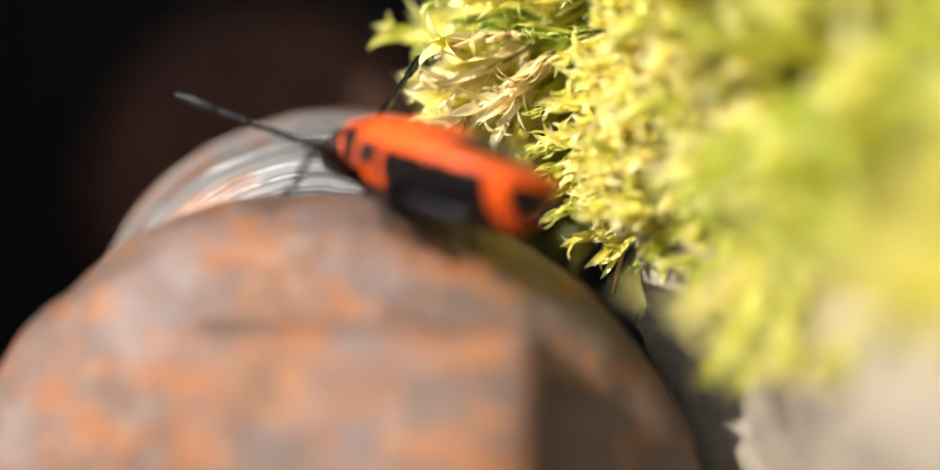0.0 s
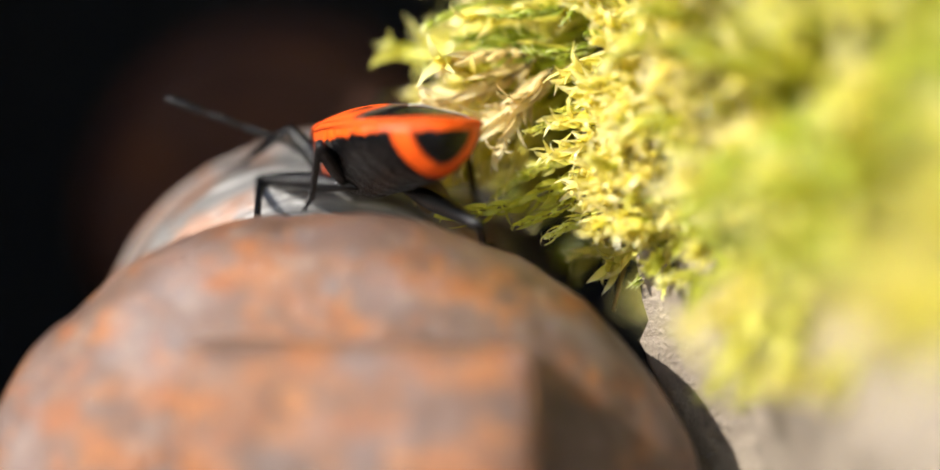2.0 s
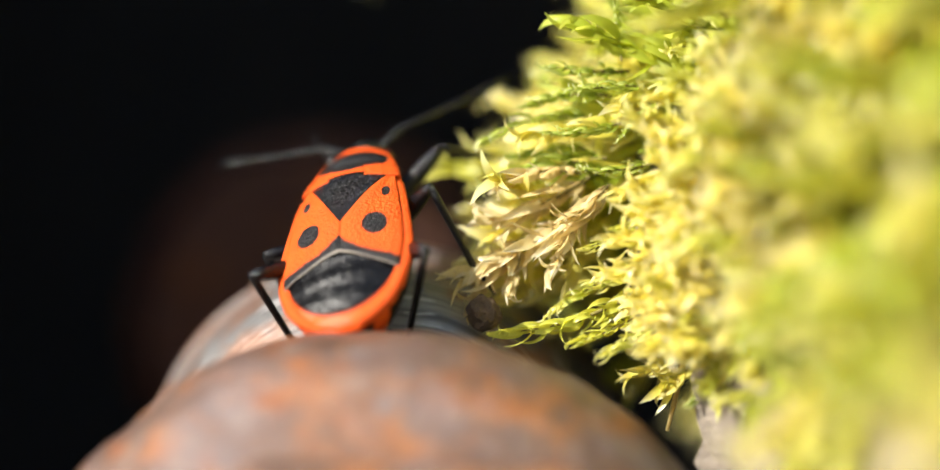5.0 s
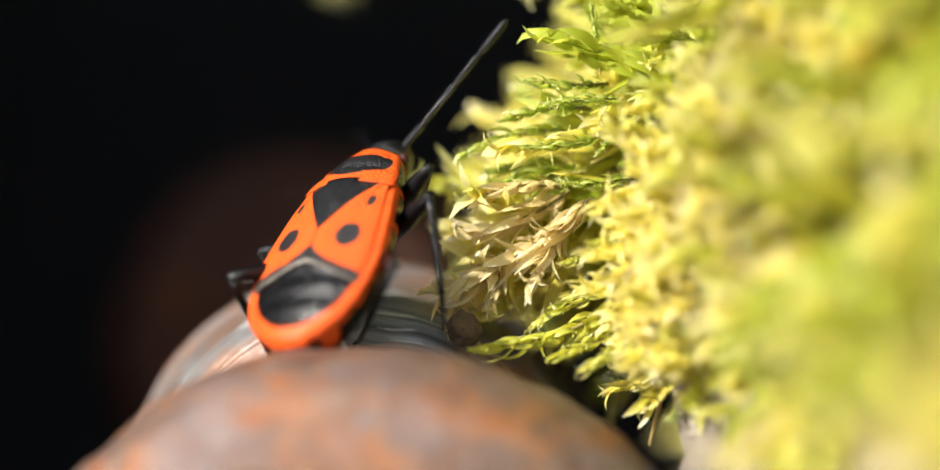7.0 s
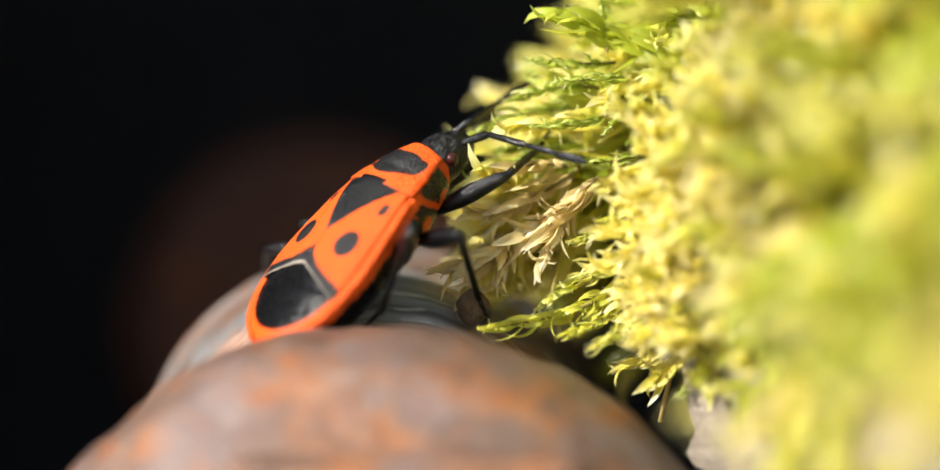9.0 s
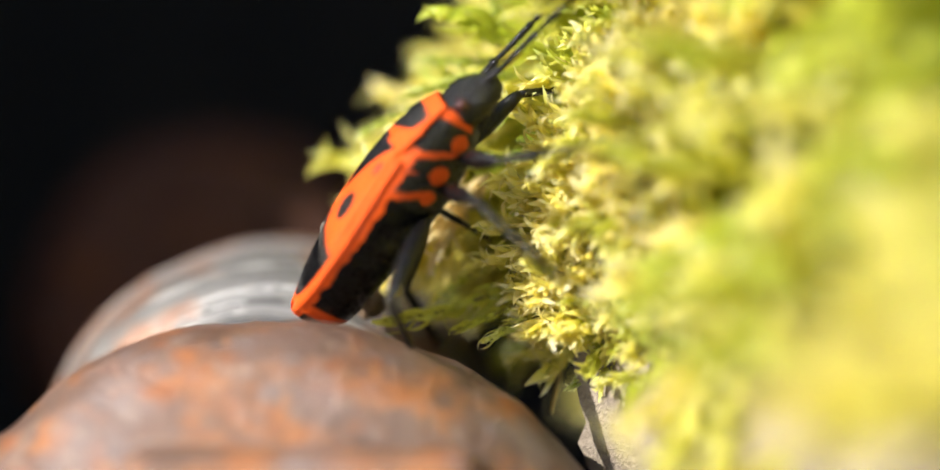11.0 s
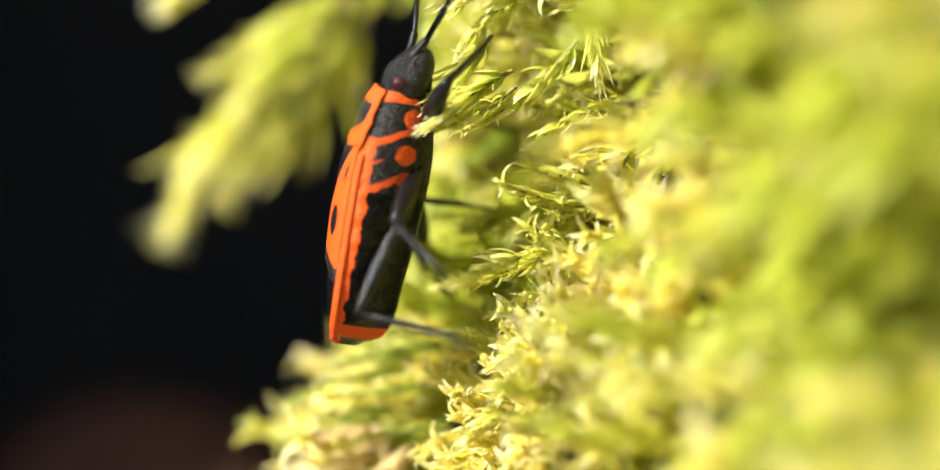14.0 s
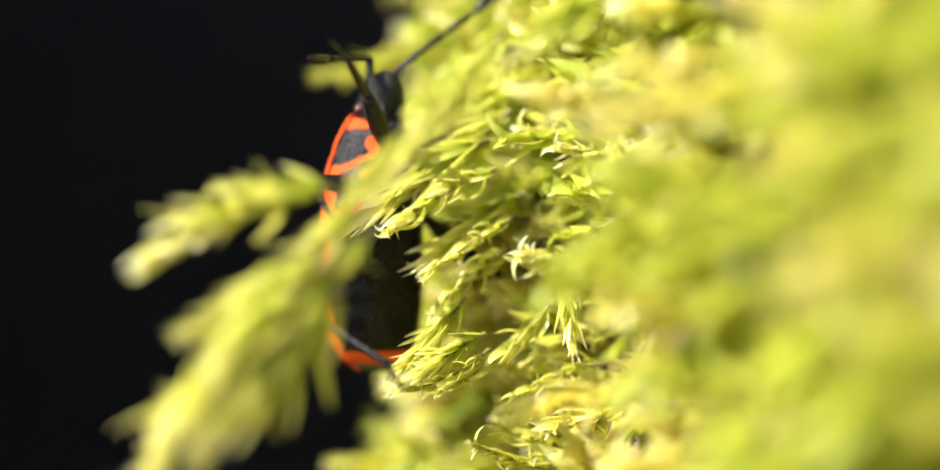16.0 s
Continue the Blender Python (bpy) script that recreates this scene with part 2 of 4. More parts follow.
def smooth_profile(pts, n):
    """Resample a profile by Catmull-Rom."""
    out = []
    m = len(pts) - 1
    for k in range(n + 1):
        s = k / n * m
        i = min(int(s), m - 1)
        f = s - i
        p = [Vector(pts[min(max(i + d, 0), m)]) for d in (-1, 0, 1, 2)]
        q = 0.5 * (2 * p[1] + (p[2] - p[0]) * f + (2 * p[0] - 5 * p[1] + 4 * p[2] - p[3]) * f * f + (3 * p[1] - p[0] - 3 * p[2] + p[3]) * f ** 3)
        out.append((q.x, max(q.y, 0.5)))
    return out


def rounded_rect(x0, x1, z0, z1, r, n):
    pts = []
    for cx, cz, a0 in ((x1 - r, z1 - r, 0), (x0 + r, z1 - r, 90), (x0 + r, z0 + r, 180), (x1 - r, z0 + r, 270)):
        for k in range(n + 1):
            a = radians(a0 + 90 * k / n)
            pts.append((cx + r * math.cos(a), cz + r * math.sin(a)))
    return pts


def turned_collar(at, r, material, label, seed, rod=9.0):
    ob = thing("iron_collar", label, "collar", at, "collars on the rod")
    bm = bmesh.new()
    prof = [(-5.5, 0.6), (-5.5, r - 2.6), (-5.2, r - 1.9), (-4.2, r - 1.5), (-3.9, r - 1.25), (-2.6, r - 0.95), (-2.2, r - 0.8), (-0.6, r - 0.5), (0.0, r - 0.4), (0.35, r - 0.05), (1.0, r), (2.4, r), (3.2, r - 0.15), (3.8, r - 0.6), (4.0, r - 1.4), (4.0, 0.6)]
    lathe_y(bm, prof, 128, 0.22, seed)
    part("collar", bm, material, ob)
    bm = bmesh.new()
    lathe_y(bm, [(3.9, 0.6), (3.9, 2.6), (3.9 + rod, 2.6), (3.9 + rod, 0.6)], 32)
    part("rod", bm, IRON_SHADED, ob)
    return ob


rusty_bolt()
turned_collar((-5.0, 8.0, -5.5), 9.14, TURNED, "worn bright iron collar with circular tool marks", 1.0)
turned_collar((-8.2, 26.5, 0.6), 8.4, IRON_SHADED, "rear rusted iron collar with shade put into its colour", 5.0, 14.0)


# ---- stone wall on one side; added ground, near-black backdrop and sun blocker around ----
FACE_Z = (-60, -12, -6, -3.5, 0, 2, 5, 7, 10, 13, 20, 40, 70)
FACE_X = (9.0, 8.0, 6.2, 5.6, 5.0, 4.8, 4.2, 5.2, 7.0, 9.4, 10.2, 10.5, 11.0)


def wall_x(y, z):
    """Face of the mossy stone, in millimetres: a swelling low down, a recess beside the bolts."""
    x = sum(np.interp(z + d, FACE_Z, FACE_X) for d in (-1, 0, 1)) / 3 - (np.interp(z, (8, 12), (0.33, 0.52)) if y > 2 else np.interp(z, (-6, -2, 2, 6, 10, 15, 21), (0.14, 0.26, 0.7, 1.0, 0.9, 0.5, 0.4))) * (min(y, 4) - 2.0)
    if y < -2 and z > 8:
        x += 2.6 * min(1, (-2 - y) / 4) * min(1, (z - 8) / 3)
    if y < 0 and z < 5:
        x += 2.2 * min(1, -y / 5) * min(1, (5 - z) / 3)
    if y > 0 and z < 4:
        x += 9.0 * min(1, y / 2.5) * min(1, max(0, (1.8 - z) / 1.5))
    if y > 7:
        x += 0.12 * (y - 7) ** 1.5
    return x


def rough_x(y, z):
    p = Vector((y * 0.13, z * 0.13, 3.7))
    return wall_x(y, z) + np.interp(y, (-9, -4), (0.35, 0.9)) * noise.fractal(p, 1.0, 2.1, 5) + 0.45 * noise.fractal(p * 5, 0.9, 2.1, 3)


def mossy_stone():
    bm = bmesh.new()
    ny, nz = 150, 150
    rows = []
    for i in range(ny + 1):
        y = -75 + 115 * i / ny
        rows.append([bm.verts.new((rough_x(y, z), y, z)) for z in [-45 + 110 * k / nz for k in range(nz + 1)]])
    for a, b in zip(rows, rows[1:]):
        for k in range(nz):
            bm.faces.new((a[k], a[k + 1], b[k + 1], b[k]))
    geom = bmesh.ops.extrude_face_region(bm, geom=bm.faces[:])
    for v in geom["geom"]:
        if isinstance(v, bmesh.types.BMVert):
            v.co.x = 70
    bmesh.ops.recalc_face_normals(bm, faces=bm.faces)
    ob = link_mesh("wall_stone", bm, STONE)
    return tagged(ob, "weathered beige limestone block overgrown with moss", "stone wall", kind="structure")


def block(name, lo, hi, material, label, category, cuts=14, amp=2.5):
    bm = bmesh.new()
    bmesh.ops.create_cube(bm, size=1.0)
    for v in bm.verts:
        v.co = Vector([lo[k] if v.co[k] < 0 else hi[k] for k in range(3)])
    bmesh.ops.subdivide_edges(bm, edges=bm.edges[:], cuts=cuts, use_grid_fill=True)
    for v in bm.verts:
        v.co += noise.noise_vector(v.co * 0.06) * amp + noise.noise_vector(v.co * 0.3) * amp * 0.25
    ob = link_mesh(name, bm, material)
    return tagged(ob, label, category, kind="structure")


mossy_stone()
block("ground", (-400, -400, -60), (400, 400, -36), SHADE_BLACK, "near-black ground added out of view below", "soil", 30)
# added backdrop; its near-black colour stands in for the shade behind
block("wall_backdrop", (-120, 70, -40), (120, 110, 170), SHADE_BLACK, "near-black backdrop, its colour standing in for deep shade", "bank")
# added outside the view, only to block the sun from the hollow
block("wall_sunblock", (-90, -1, -40), (-33, 75, 130), SHADE_BLACK, "unseen block added on the left to keep sun off the hollow", "bank")
block("beam", (-26, -2, -37), (24, 24, -11), IRON_SHADED, "rusted iron beam that carries the bolts", "beam", 10, 0.5)


# ---- moss ----
def shoot_data(rng, length, leaves, leaf_len, droop, spread=0.9, rows=6, slim=(0.07, 0.115), curl=(-0.6, 3.0, 1.4)):
    """One feathery moss shoot along +x from the origin: vertices in metres, faces, and how far along its leaf each vertex lies."""
    vs, fs, along, young = [], [], [], []
    ph, bend = rng.uniform(0, 6), rng.uniform(0.2, 0.8)

    def axis(s):
        return Vector((s * length, math.sin(s * 2.3 + ph) * bend * s, -droop * s * s * length))

    n = 9
    for k in range(n + 1):
        s = k / n
        p = axis(s)
        r = 0.15 * (1 - 0.75 * s)
        for q in range(4):
            a = math.pi / 2 * q
            vs.append((p.x, p.y + r * math.cos(a), p.z + r * math.sin(a)))
            along.append(0.0)
            young.append(s)
        if k:
            o = len(vs) - 8
            for q in range(4):
                fs.append((o + q, o + (q + 1) % 4, o + 4 + (q + 1) % 4, o + 4 + q))
    stem_faces = len(fs)
    widths = [(0.0, 0.5)] + [(f, math.sin(math.pi * (0.12 + 0.86 * f ** 0.62)) ** 0.9) for f in [(i + 1) / rows for i in range(rows - 1)]]
    for k in range(leaves):
        s = 0.04 + 0.96 * (k + rng.random()) / leaves
        p = axis(s)
        d = (axis(min(1.0, s + 0.03)) - axis(s - 0.03)).normalized()
        a = k * 2.4 + rng.uniform(-0.5, 0.5)
        u = d.orthogonal().normalized()
        side = u * math.cos(a) + d.cross(u) * math.sin(a)
        wide = spread * rng.uniform(0.6, 1.35) * (1.0 - 0.5 * s ** 3)
        way = (d * math.cos(wide) + side * math.sin(wide)).normalized()
        across = way.cross(side).normalized()
        up = across.cross(way).normalized()
        ll = leaf_len * rng.uniform(0.65, 1.3) * (1.0 - 0.3 * s ** 4)
        w = ll * rng.uniform(*slim)
        hook = rng.triangular(*curl)
        cup = w * rng.uniform(0.25, 0.8)
        tw = rng.uniform(-0.9, 0.9)
        o = len(vs)
        c, last = p.copy(), 0.0
        for f, ww in widths + [(1.0, 0.0)]:
            ang = hook * f
            c = c + (way * math.cos(ang) - up * math.sin(ang)) * (ll * (f - last))
            nrm = up * math.cos(ang) + way * math.sin(ang)
            last = f
            if f == 1.0:
                vs.append(tuple(c))
                along.append(1.0)
                young.append(s)
                break
            ac = across * math.cos(tw * f) + nrm * math.sin(tw * f)
            for m, lift in ((-1, 1), (0, 0), (1, 1)):
                vs.append(tuple(c + ac * (m * w * ww) + nrm * (lift * cup * ww)))
                along.append(f)
                young.append(s)
        for r in range(rows - 1):
            b = o + 3 * r
            fs += [(b, b + 1, b + 4, b + 3), (b + 1, b + 2, b + 5, b + 4)]
        b = o + 3 * (rows - 1)
        fs += [(b, b + 1, b + 3), (b + 1, b + 2, b + 3)]
    return np.array(vs) * MM, fs, stem_faces, axis(1.0), along, young


def shoot_mesh(data, material):
    vs, fs, ns, _, along, young = data
    me = bpy.data.meshes.new("moss_shoot")
    me.from_pydata(vs.tolist(), [], fs)
    me.materials.append(material)
    me.materials.append(STEM)
    me.polygons.foreach_set("material_index", [1] * ns + [0] * (len(fs) - ns))
    me.polygons.foreach_set("use_smooth", [True] * len(fs))
    me.attributes.new("along", "FLOAT", "POINT").data.foreach_set("value", along)
    me.attributes.new("young", "FLOAT", "POINT").data.foreach_set("value", young)
    return me


rng = random.Random(11)
FINE = [shoot_data(rng, rng.uniform(6.0, 9.0), rng.randint(74, 94), rng.uniform(1.6, 2.2), rng.uniform(0.02, 0.3), rng.uniform(0.65, 0.95)) for _ in range(10)]
LONG = [shoot_data(rng, rng.uniform(13, 17), rng.randint(110, 130), rng.uniform(2.1, 2.6), rng.uniform(0.02, 0.2), rng.uniform(0.6, 0.8), 4) for _ in range(4)]
COARSE = [shoot_data(rng, rng.uniform(5.0, 8.0), rng.randint(26, 34), rng.uniform(2.2, 3.0), rng.uniform(0.0, 0.3), rng.uniform(0.7, 1.0), 4, (0.10, 0.16)) for _ in range(8)]
HANGING = [shoot_data(rng, rng.uniform(11, 15), rng.randint(48, 60), rng.uniform(2.5, 3.3), rng.uniform(0.1, 0.4), rng.uniform(0.55, 0.8), 3, (0.10, 0.16)) for _ in range(6)]
WITHERED = [shoot_data(rng, rng.uniform(5.0, 7.0), rng.randint(16, 22), rng.uniform(2.4, 3.3), rng.uniform(0.2, 0.5), rng.uniform(0.5, 1.0), 7, (0.09, 0.16), (-1.6, 3.2, 0.9)) for _ in range(5)]
BROAD = [shoot_data(rng, rng.uniform(5.5, 7.5), rng.randint(30, 40), rng.uniform(1.7, 2.2), rng.uniform(0.05, 0.4), rng.uniform(0.85, 1.15), 7, (0.085, 0.14), (0.2, 3.2, 1.8)) for _ in range(6)]
PLUME = [shoot_data(rng, rng.uniform(5.0, 6.5), rng.randint(58, 70), rng.uniform(2.1, 2.7), rng.uniform(0.05, 0.3), rng.uniform(0.42, 0.6), 6, (0.062, 0.1), (-0.7, 1.3, 0.3)) for _ in range(4)]
FINE_ME, LONG_ME = [shoot_mesh(d, MOSS) for d in FINE], [shoot_mesh(d, MOSS) for d in LONG]
GREEN_ME = [shoot_mesh(d, MOSS_GREEN) for d in FINE]
PLUME_ME = [shoot_mesh(d, MOSS) for d in PLUME]
BROAD_ME = [shoot_mesh(d, MOSS_GREEN) for d in BROAD]
YELLOW_ME = [shoot_mesh(d, MOSS) for d in BROAD]
DRY_ME = [shoot_mesh(d, MOSS_DRY) for d in WITHERED]


def aim(at, way, spin, size=1.0):
    """The matrix of a shoot that grows at a place (millimetres) along a direction."""
    m = Vector(way).normalized().to_track_quat("X", "Z").to_matrix().to_4x4()
    return Matrix.Translation(Vector(at) * MM) @ m @ Matrix.Rotation(spin, 4, "X") @ Matrix.Scale(size, 4)


def outward(y, z):
    """The wall's outward direction."""
    e = 0.8
    return Vector((-1.0, (wall_x(y + e, z) - wall_x(y - e, z)) / (2 * e), 0.5 * (wall_x(y, z + e) - wall_x(y, z - e)) / (2 * e))).normalized()


def aim_tip(at, tip, way, spin, size=1.0):
    """As aim, with the shoot's own tip brought onto the direction."""
    m = Vector(tip).normalized().rotation_difference(Vector(way).normalized()).to_matrix().to_4x4()
    return Matrix.Translation(Vector(at) * MM) @ Matrix.Rotation(spin, 4, Vector(way).normalized()) @ m @ Matrix.Scale(size, 4)


def moss_cover(y, z):
    """How thick the moss grows on the wall: 0 bare stone, 1 full."""
    p = Vector((y * 0.11 + 7.3, z * 0.11, 1.9))
    c = 0.62 + 0.75 * noise.fractal(p, 1.0, 2.0, 3)
    c += 0.06 * max(-5, min(6, z - 2))
    if z < -2:
        c -= 0.12 * (-2 - z) * (1.0 if y > -6 else 1.2 if -24 < y < -10 else 0.3)
    if -2.5 < y < 9 and z < 0.5:
        c -= 0.6
    return c


LIMIT_Z = (-6, -1, 1, 2, 5, 7, 9, 10, 12, 14, 20, 40)
LIMIT_X = (5.0, 4.0, 1.0, -1.0, -2.4, -1.2, 0.0, 0.8, 2.4, 3.4, 3.6, 4.0)


def fitting(at, way, long, size):
    """The size, up to the one wished for, at which a shoot keeps to the outline of the cushion; 0 if none does."""
    while size > 0.3:
        tip = Vector(at) + Vector(way).normalized() * (long * size)
        lim = np.interp(tip.z, LIMIT_Z, LIMIT_X)
        if tip.y < 1.3 and tip.z > 2:
            lim = max(lim, np.interp(tip.z, (2, 3, 4, 5, 7, 9, 11, 13), (0.6, 1.0, 2.0, 3.0, 4.0, 4.2, 4.0, 3.9)))
        if tip.y < -2:
            lim = max(lim, 4.4 + np.interp(tip.z, (3, 8, 12, 15, 20), (0.06, 0.35, 0.35, 0.15, 0.06)) * (-2 - tip.y))
            if tip.y < -5 and tip.z > 10:
                lim = max(lim, 5.4 + np.interp(tip.z, (16, 20), (0.3, 0.1)) * (-5 - tip.y))
            if tip.y < -3.5:
                lim = max(lim, np.interp(tip.z, (-8, 2, 5, 9, 13), (8.0, 7.4, 6.4, 5.7, 4.4)))
        hole = -6 < tip.y < 5 and ((tip.x - 5.5) / 2.0) ** 2 + ((tip.z - 16.3) / 2.1) ** 2 < 1
        gap = tip.y > -5 and ((tip.x - 1.7) / 1.5) ** 2 + ((tip.z - 2.4) / 0.9) ** 2 < 1
        if tip.x >= lim and not hole and not gap:
            return size
        size -= 0.1
    return 0


moss = thing("moss_cushion", "bright yellow-green feathery moss growing from the stone", "moss", (8, 0, 8))


def shoot(me, at, way, spin, size=1.0, name="moss_shoot"):
    ob = new(name, me)
    ob.parent = moss
    ob.matrix_basis = Matrix.Translation(-Vector(moss.location)) @ aim(at, way, spin, size)
    return ob


# shoots near the insect, one by one
count = 0
for _ in range(9000):
    if count >= 235:
        break
    y, z = rng.uniform(-9, 8), rng.uniform(-3, 34)
    if z < 1.5 and y > -1:
        continue
    if moss_cover(y, z) < rng.uniform(0.35, 0.8):
        continue
    x = wall_x(y, z)
    way = outward(y, z) + Vector((rng.uniform(-0.4, 0.2), rng.uniform(-0.5, 0.35), rng.uniform(-0.55, 0.5)))
    size = rng.uniform(0.75, 1.05) * (0.75 if z > 10 else 1.0)
    size = fitting((x + 0.6, y, z), way, 8.5, size)
    if not size:
        continue
    dry = z < 6 and y > 0 and rng.random() < 0.45
    green = y > -1 and 1 < z < 14 and rng.random() < 0.55
    if y > -1 and z < 13 and rng.random() < 0.6 or z > 13 and -7 < y < 2.5 and rng.random() < 0.7:
        continue
    shoot(rng.choice(DRY_ME if dry else BROAD_ME if green else YELLOW_ME if z < 13 else FINE_ME), (x + 0.6, y, z), way, rng.uniform(0, 6.28), size)
    count += 1
# single sprigs: tip and root in millimetres
for kind, tip, root in (
    ("L", (-6.1, -17.7, 11.2), (2.2, -14.0, 22.1)),
    ("F", (-5.5, -17.0, 11.7), (0.9, -14.8, 19.7)),
    ("F", (-5.4, -14.0, 19.9), (1.0, -12.6, 22.5)),
    ("L", (0.6, -15.5, 19.4), (6.9, -11.8, 28.0)),
    ("F", (-4.3, -16.2, 16.7), (-0.6, -14.0, 19.8)),
    ("L", (-5.1, -17.0, 10.8), (2.4, -14.0, 21.0)),
    ("F", (-3.7, -16.8, 13.0), (1.3, -14.4, 18.9)),
    ("F", (0.0, 4.0, 29.3), (6.5, 3.0, 31.0)),
    ("Y", (2.6, -6.0, 16.1), (6.6, -4.2, 18.1)),
    ("P", (1.9, -4.6, 22.7), (6.7, -3.5, 25.8)),
    ("Y", (2.4, -5.2, 21.9), (6.9, -4.2, 24.6)),
    ("Y", (3.6, -5.0, 20.2), (7.6, -4.2, 22.9)),
    ("P", (3.9, -4.0, 20.9), (8.0, -3.3, 23.9)),
    ("Y", (4.1, -3.8, 19.0), (7.3, -3.3, 21.9)),
    ("Y", (4.0, -4.2, 16.0), (8.8, -3.5, 19.8)),
    ("P", (9.6, -4.5, 17.5), (9.2, -4.0, 21.4)),
    ("Y", (6.3, -3.8, 15.7), (10.8, -3.3, 17.7)),
    ("P", (2.8, -4.0, 23.3), (7.5, -3.3, 26.9)),
    ("P", (2.9, -4.6, 16.8), (5.8, -3.8, 20.0)),
    ("F", (4.2, -4.0, 5.9), (8.7, -3.0, 7.7)),
    ("F", (5.1, -3.8, 11.9), (9.5, -3.0, 12.8)),
    ("F", (4.1, -3.8, 3.0), (7.5, -3.0, 5.6)),
    ("F", (4.3, -3.8, 6.0), (8.3, -3.0, 6.9)),
    ("G", (5.4, -1.0, -2.3), (7.3, 0.0, -0.6)),
    ("F", (6.7, -2.0, -2.0), (7.6, -1.0, -0.4)),
    ("F", (4.2, -4.5, 5.5), (7.9, -3.0, 7.1)),
    ("F", (4.4, -4.5, 2.8), (7.9, -3.0, 5.0)),
    ("F", (3.0, -6.5, 10.6), (6.7, -5.0, 12.0)),
    ("F", (4.9, -5.0, 8.0), (7.8, -4.0, 8.9)),
    ("F", (4.1, -5.0, 5.5), (7.9, -3.0, 7.5)),
    ("P", (3.1, -6.0, 16.3), (6.5, -4.0, 18.7)),
    ("F", (3.6, -5.0, 10.7), (7.4, -4.0, 12.1)),
    ("F", (8.0, -10.5, -5.7), (10.1, -6.8, -0.7)),
    ("F", (8.8, -11.5, -5.8), (11.0, -7.8, -0.4)),
    ("F", (9.7, -12.5, -5.4), (11.8, -8.8, -0.5)),
    ("F", (8.3, -9.5, -3.9), (10.6, -7.2, -0.1)),
    ("L", (9.3, -12.5, -4.6), (12.9, -8.8, -0.1)),
    ("F", (6.7, -1.5, -2.3), (7.6, -1.0, -0.2)),
    ("F", (8.4, -11.5, -5.0), (11.8, -7.8, -0.2)),
    ("F", (10.1, -12.5, -4.6), (12.6, -10.2, -0.6)),
    ("F", (10.7, -13.5, -3.8), (13.9, -11.2, -0.4)),
    ("F", (9.0, -10.5, -3.9), (11.8, -8.2, 0.2)),
    ("F", (5.7, -3.0, -0.4), (8.3, -1.0, 0.4)),
    ("F", (6.0, -4.0, -2.0), (8.6, -2.0, -1.2)),
    ("L", (-2.5, -16.2, 16.0), (3.6, -13.3, 24.4)),
    ("L", (-0.9, -14.8, 18.5), (5.6, -11.8, 27.1)),
    ("L", (1.8, -13.3, 21.7), (6.7, -10.3, 27.2)),
    ("G", (3.7, 8.0, 18.0), (8.4, 7.0, 16.1)),
    ("G", (4.4, 7.0, 16.1), (8.4, 7.0, 17.9)),
    ("F", (0.8, 6.0, 14.8), (5.2, 5.0, 15.9)),
    ("F", (0.3, 6.0, 13.3), (5.2, 5.0, 14.1)),
    ("G", (2.5, 5.0, 14.1), (6.1, 5.0, 15.9)),
    ("G", (4.0, 3.0, 17.9), (7.1, 3.0, 21.4)),
    ("G", (4.2, 4.0, 16.0), (7.5, 4.0, 18.0)),
    ("B", (3.0, 1.5, 13.4), (3.4, 2.0, 10.2)),
    ("B", (2.5, 3.0, 13.1), (4.2, 3.0, 11.0)),
    ("B", (-0.2, 1.8, 10.0), (3.7, 2.6, 9.9)),
    ("B", (0.7, 1.2, 9.1), (4.2, 2.0, 9.3)),
    ("B", (-0.9, 2.2, 8.5), (3.1, 2.8, 9.0)),
    ("B", (-2.3, 2.6, 7.2), (2.6, 3.2, 8.2)),
    ("B", (-2.1, 2.4, 5.6), (2.9, 3.0, 6.8)),
    ("B", (2.9, 0.8, 7.0), (4.7, 1.4, 8.7)),
    ("B", (-0.2, 1.4, 7.5), (3.4, 2.0, 8.0)),
    ("B", (1.1, 0.8, 6.2), (4.6, 1.6, 6.6)),
    ("B", (-1.3, 3.6, 6.7), (2.3, 4.0, 7.2)),
    ("D", (-1.9, 1.8, 4.2), (2.3, 2.6, 6.1)),
    ("D", (-1.2, 1.4, 2.8), (2.0, 2.2, 5.3)),
    ("D", (-3.2, 1.6, 1.9), (0.0, 2.4, 3.9)),
    ("D", (-2.3, 1.8, 1.0), (-0.2, 2.4, 3.8)),
    ("D", (-0.6, 1.6, 1.1), (-0.1, 2.2, 3.9)),
    ("D", (0.5, 1.0, 2.2), (2.7, 1.8, 5.0)),
    ("D", (-1.6, 1.6, 5.8), (2.0, 2.4, 6.2)),
    ("D", (0.7, 0.6, 3.9), (3.0, 1.6, 5.8)),
    ("Y", (1.3, 0.4, 3.1), (4.2, 1.4, 4.6)),
    ("Y", (2.3, -0.4, 3.9), (5.2, 0.6, 5.0)),
    ("Y", (-1.6, 0.2, 0.2), (4.2, 1.4, 2.2)),
    ("Y", (0.9, -0.4, -0.2), (4.4, 0.8, 1.4)),
    ("Y", (2.4, 0.2, 2.2), (5.2, 1.0, 3.2)),
    ("Y", (0.0, 1.2, 0.7), (3.9, 2.0, 2.6)),
    ("Y", (3.0, -0.8, 0.4), (5.7, 0.2, 1.8)),
    ("Y", (2.0, -1.0, -0.6), (4.9, 0.0, 0.7)),
    ("B", (3.6, 0.0, 6.8), (6.0, 0.6, 7.4)),
    ("Y", (4.1, -1.0, 5.4), (6.2, -0.4, 6.0)),
):
    root = Vector(root)
    way = Vector(tip) - root
    pick = rng.choice(range(4))
